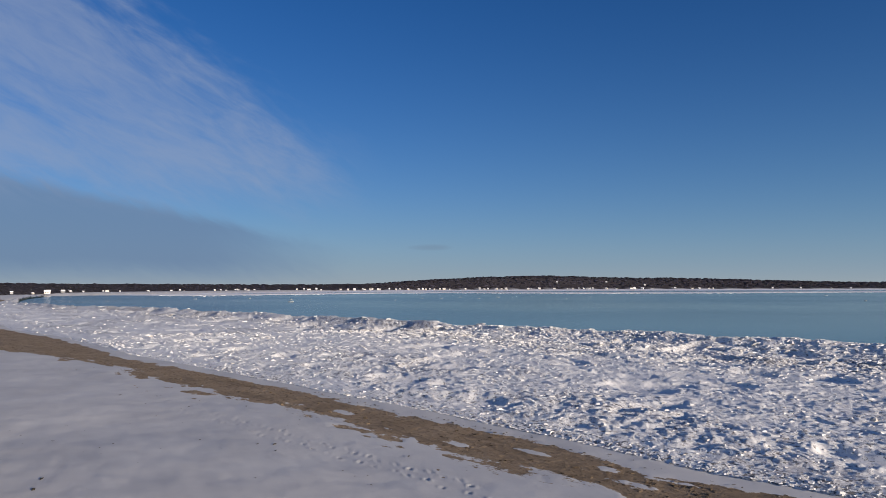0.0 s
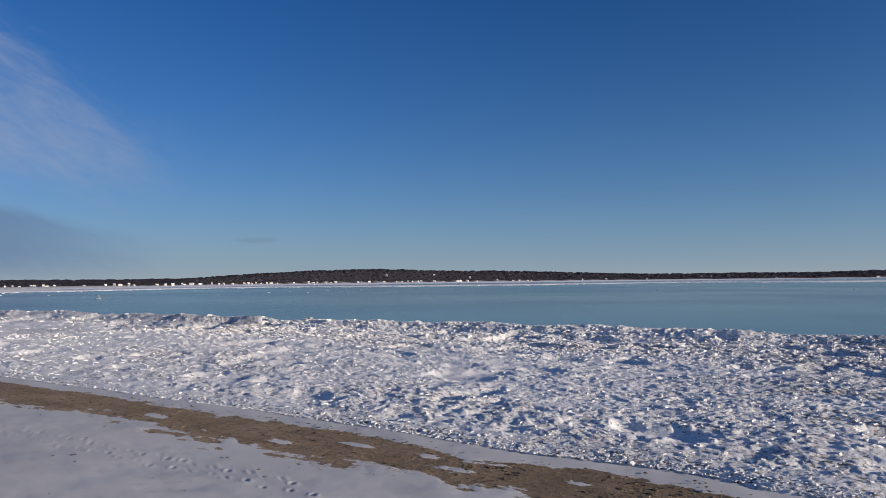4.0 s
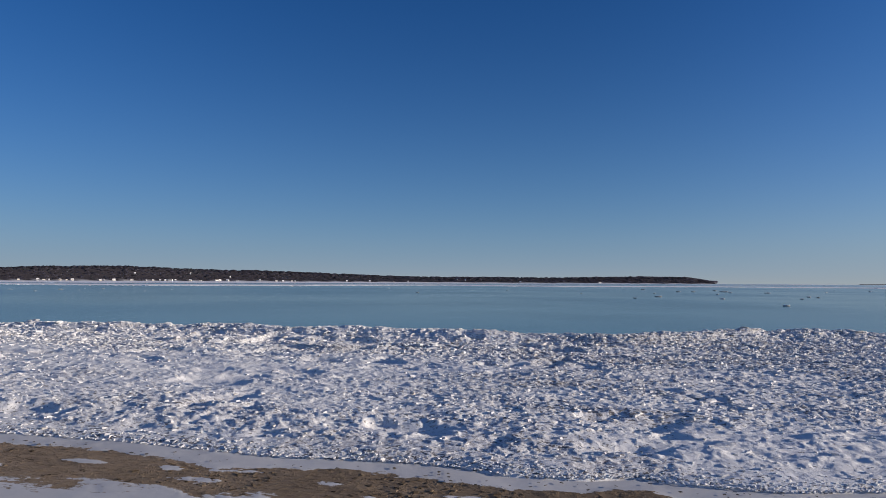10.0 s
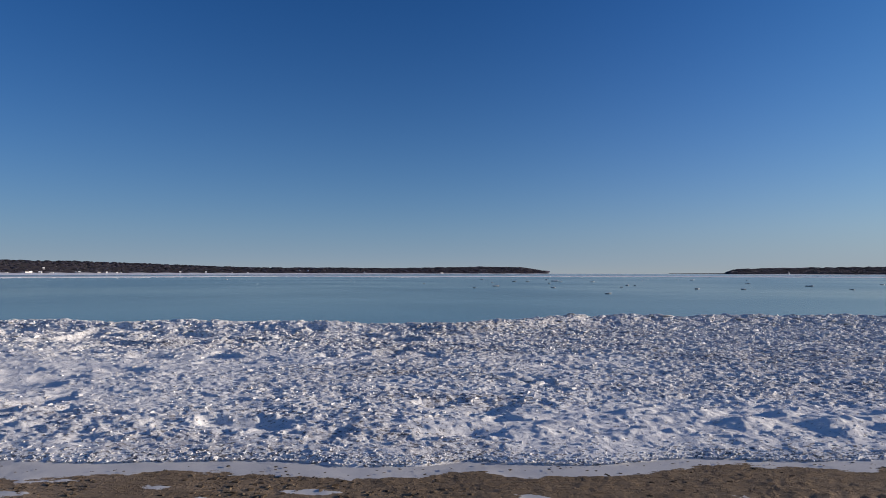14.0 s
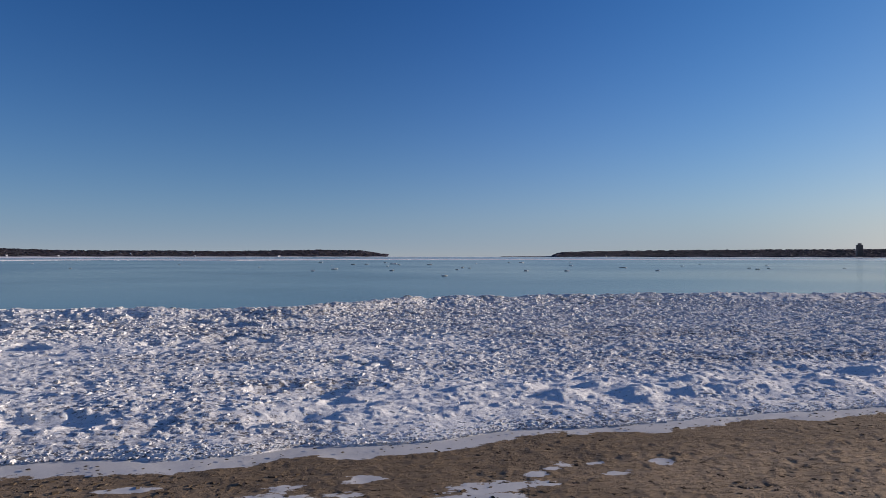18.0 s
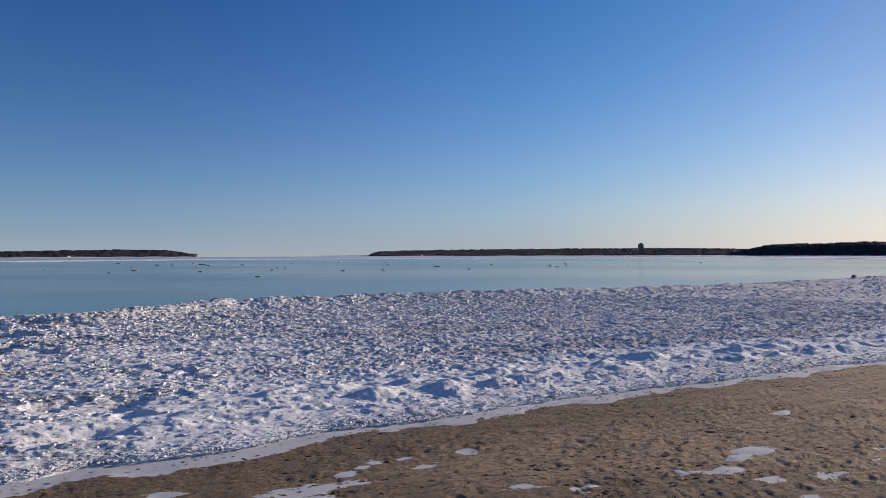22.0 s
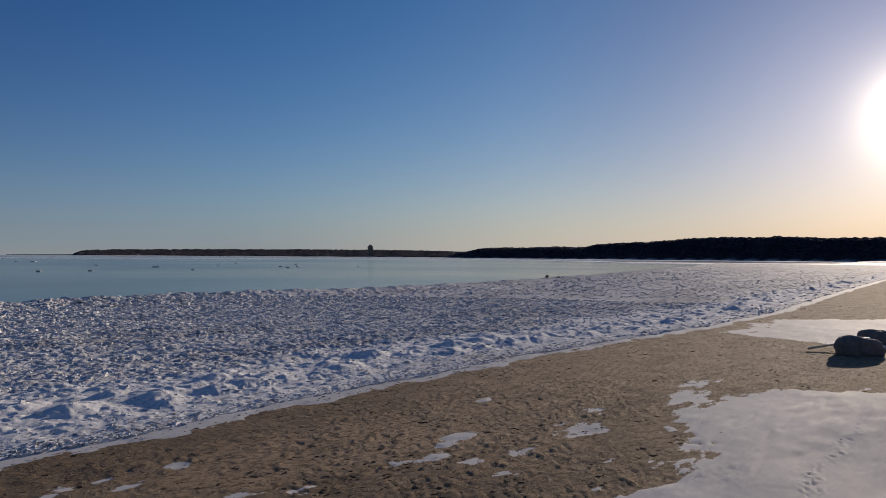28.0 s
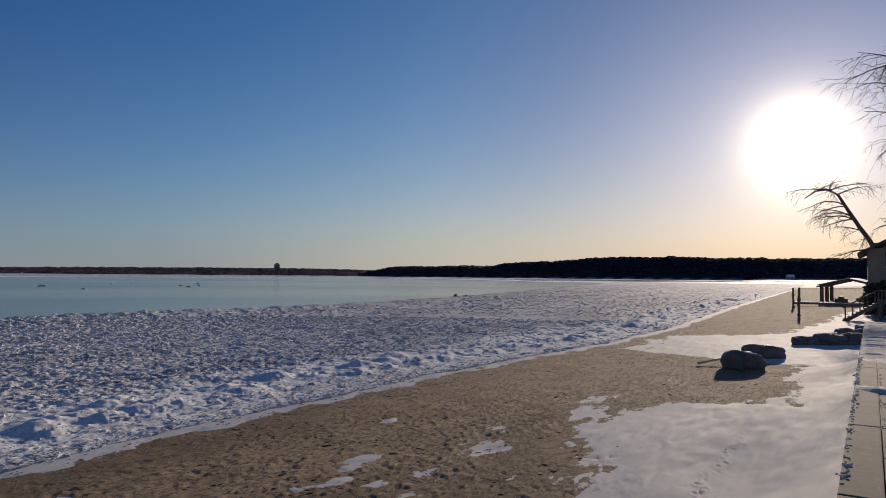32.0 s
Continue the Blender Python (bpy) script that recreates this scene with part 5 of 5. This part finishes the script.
# ---- house, deck, hedge and bare tree beside the walk ----
def beach_house():
    ob = tagged(new("beach_house"), "two-storey tan beach house with brown gable roof", "house")
    part("wall", box(-7, 7, -6, 6, -1, 5.3, 0.03), SIDING, ob)
    part("roof", prism(-7, 7, -6, 6, 5.3, 8.6, 0.8, 0.25), SHINGLE, ob)
    for z in (0.9, 3.6):
        for y in (-4, -1.4, 1.4, 4):
            w = part("window", box(-7.06, -7.003, y - 0.6, y + 0.6, z, z + 1.3), PANE, ob)
            part("sill", box(-7.14, -7.003, y - 0.7, y + 0.7, z - 0.1, z - 0.02), WHITEWALL, w)
        for x in (-4.5, 0, 4.5):
            part("window", box(x - 0.7, x + 0.7, 6.003, 6.06, z, z + 1.3), PANE, ob)
    ob.matrix_world = pose(82.5, -3.4, 1.0, 0, 0, 2)


beach_house()


def deck():
    ob = tagged(new("wooden_deck"), "dark wooden deck with slatted rail and steps to the sand", "deck")
    for k in range(17):
        part("deck_board", box(-4, 4, -5.6 + k * 0.31, -5.6 + k * 0.31 + 0.29, 1.30, 1.36), TIMBER, ob)
    for x in (-3.8, 0, 3.8):
        for y in (-5.4, -0.5):
            part("leg", box(x - 0.1, x + 0.1, y - 0.1, y + 0.1, -0.6, 1.3, 0.01), TIMBER, ob)
    for k in range(22):
        bm = box(-0.02, 0.02, -0.035, 0.035, -0.78, 0.78)
        bmesh.ops.transform(bm, matrix=pose(-3.93, -5.2 + k * 0.23, 0.66, 38, 0, 0), verts=bm.verts)
        part("lattice_slat", bm, TIMBER, ob)
    part("skirt_rail", box(-3.97, -3.87, -5.6, -0.33, 1.2, 1.29), TIMBER, ob)
    for k in range(24):
        y = -5.5 + k * 0.22
        part("baluster", box(-3.97, -3.91, y, y + 0.09, 1.40, 2.2), TIMBER, ob)
    part("top_rail", box(-4.02, -3.86, -5.6, -0.3, 2.2, 2.28, 0.01), TIMBER, ob)
    part("bottom_rail", box(-4.0, -3.88, -5.6, -0.3, 1.361, 1.42, 0.01), TIMBER, ob)
    for k in range(8):
        z = 1.2 - k * 0.17
        part("step", box(-3.6, -2.2, -0.3 + k * 0.28, 0.02 + k * 0.28, z - 0.05, z, 0.008), TIMBER, ob)
    for x in (-3.7, -2.1):
        bm = box(x - 0.04, x + 0.04, 0, 2.7, -0.13, 0.13)
        bmesh.ops.transform(bm, matrix=pose(0, -0.3, 1.1, -31.3, 0, 0), verts=bm.verts)
        part("stringer", bm, TIMBER, ob)
        bm = box(x - 0.04, x + 0.04, 0, 2.7, -0.04, 0.04)
        bmesh.ops.transform(bm, matrix=pose(0, -0.3, 2.2, -31.3, 0, 0), verts=bm.verts)
        part("hand_rail", bm, TIMBER, ob)
        for k in range(5):
            y = -0.2 + k * 0.5
            part("rail_post", box(x - 0.05, x + 0.05, y, y + 0.08, 0.9 - k * 0.3, 2.15 - k * 0.3), TIMBER, ob)
    ob.matrix_world = pose(66.5, 1.8, 0.35, 0, 0, 2)


deck()


def hedge():
    rng = np.random.default_rng(9)
    n = 5200
    x, y = rng.uniform(71.2, 74.6, n), rng.uniform(-6.5, 2.6, n)
    top = 3.0 + 0.7 * fractal(x, y, 1.5, 141, 3) - 0.25 * np.clip(y - 0.5, 0, 3)
    z = 0.1 + np.abs(rng.uniform(0, 1, n)) ** 0.7 * np.maximum(top, 0.2)
    me = blocks_mesh("hedge", np.stack([x, y, z], -1), rng.uniform(0.05, 0.16, n), rng, 0.8)
    me.materials.append(HEDGE)
    tagged(new("hedge", me), "dark leafless shrubs beside the deck", "shrubs", kind="stuff")


hedge()


def limb_chain(start, way, length, radius, rng, steps=6, droop=0.0, wild=0.25):
    pts, p, d = [Vector(start)], Vector(start), Vector(way).normalized()
    for k in range(steps):
        d = (d + Vector((rng.uniform(-wild, wild), rng.uniform(-wild, wild), rng.uniform(-wild, wild) - droop))).normalized()
        p = p + d * length / steps
        pts.append(p.copy())
    return pts, [radius * (1 - 0.8 * k / steps) for k in range(steps + 1)]


def tube(bm, pts, radii, sides=6):
    rings = []
    for k, p in enumerate(pts):
        d = (pts[min(k + 1, len(pts) - 1)] - pts[max(k - 1, 0)]).normalized()
        side = d.orthogonal().normalized()
        up = d.cross(side)
        rings.append([bm.verts.new(p + (side * math.cos(a) + up * math.sin(a)) * radii[k]) for a in (2 * math.pi * j / sides for j in range(sides))])
    for a, b in zip(rings, rings[1:]):
        for j in range(sides):
            bm.faces.new((a[j], a[(j + 1) % sides], b[(j + 1) % sides], b[j]))


def bare_tree(x, y, trunk, radius, reach, count, seed, label):
    """A leafless tree: trunk gives places from its foot upwards, as y and height."""
    rng = random.Random(seed)
    ob = tagged(new("bare_tree"), label, "tree", "bare trees by the house")
    pts = [Vector((rng.uniform(-0.25, 0.25), v - y, w)) for v, w in trunk]
    radii = [radius * (1 - 0.86 * k / (len(pts) - 1)) for k in range(len(pts))]
    bm = bmesh.new()
    tube(bm, pts, radii, 10)
    part("trunk", bm, BARK, ob)
    twigs = bmesh.new()
    for k in range(count):
        i = rng.randint(2, len(pts) - 2)
        base = pts[i].lerp(pts[i + 1], rng.random())
        a = rng.uniform(0, 6.283)
        out = Vector((0.6 * math.cos(a), math.sin(a), rng.uniform(0.1, 0.8)))
        lp, lr = limb_chain(base, out, reach * rng.uniform(0.55, 1.0), max(radii[i] * 0.45, 0.085), rng, 8, 0.10, 0.17)
        bm = bmesh.new()
        tube(bm, lp, lr, 6)
        part("limb", bm, BARK, ob)
        for q in range(8):
            j = rng.randint(1, 7)
            d = (lp[j + 1] - lp[j]).normalized() + Vector((rng.uniform(-0.9, 0.9), rng.uniform(-0.9, 0.9), rng.uniform(-0.7, 0.6)))
            bp, br = limb_chain(lp[j], d, reach * rng.uniform(0.28, 0.6), max(lr[j] * 0.35, 0.026), rng, 5, 0.11, 0.25)
            tube(twigs, bp, br, 4)
            for w in range(4):
                e = rng.randint(1, 4)
                d2 = (bp[e + 1] - bp[e]).normalized() + Vector((rng.uniform(-1, 1), rng.uniform(-1, 1), rng.uniform(-0.8, 0.5)))
                cp, cr = limb_chain(bp[e], d2, reach * rng.uniform(0.12, 0.3), max(br[e] * 0.55, 0.016), rng, 3, 0.12, 0.3)
                tube(twigs, cp, cr, 3)
    part("twigs", twigs, BARK, ob, "fine bare twigs")
    ob.matrix_world = pose(x, y, 0)


LEANING = [(0.6, 0.4), (1.3, 3.2), (1.95, 5.9), (2.6, 7.7), (3.7, 9.5), (4.8, 11.5), (5.7, 13.2), (6.8, 13.9), (8.1, 13.8), (9.2, 13.0)]
bare_tree(92.0, 0.6, LEANING, 0.36, 4.6, 17, 5, "leaning leafless tree arching over the beach behind the house")
UPRIGHT = [(-4.0, 0.4), (-3.8, 4.0), (-3.4, 8.0), (-2.9, 12.0), (-2.3, 15.5), (-1.6, 18.5), (-1.0, 21.5), (-0.6, 24.0)]
bare_tree(74.0, -4.0, UPRIGHT, 0.42, 6.6, 20, 11, "tall spreading leafless tree beside the deck")

build_chunks(field)
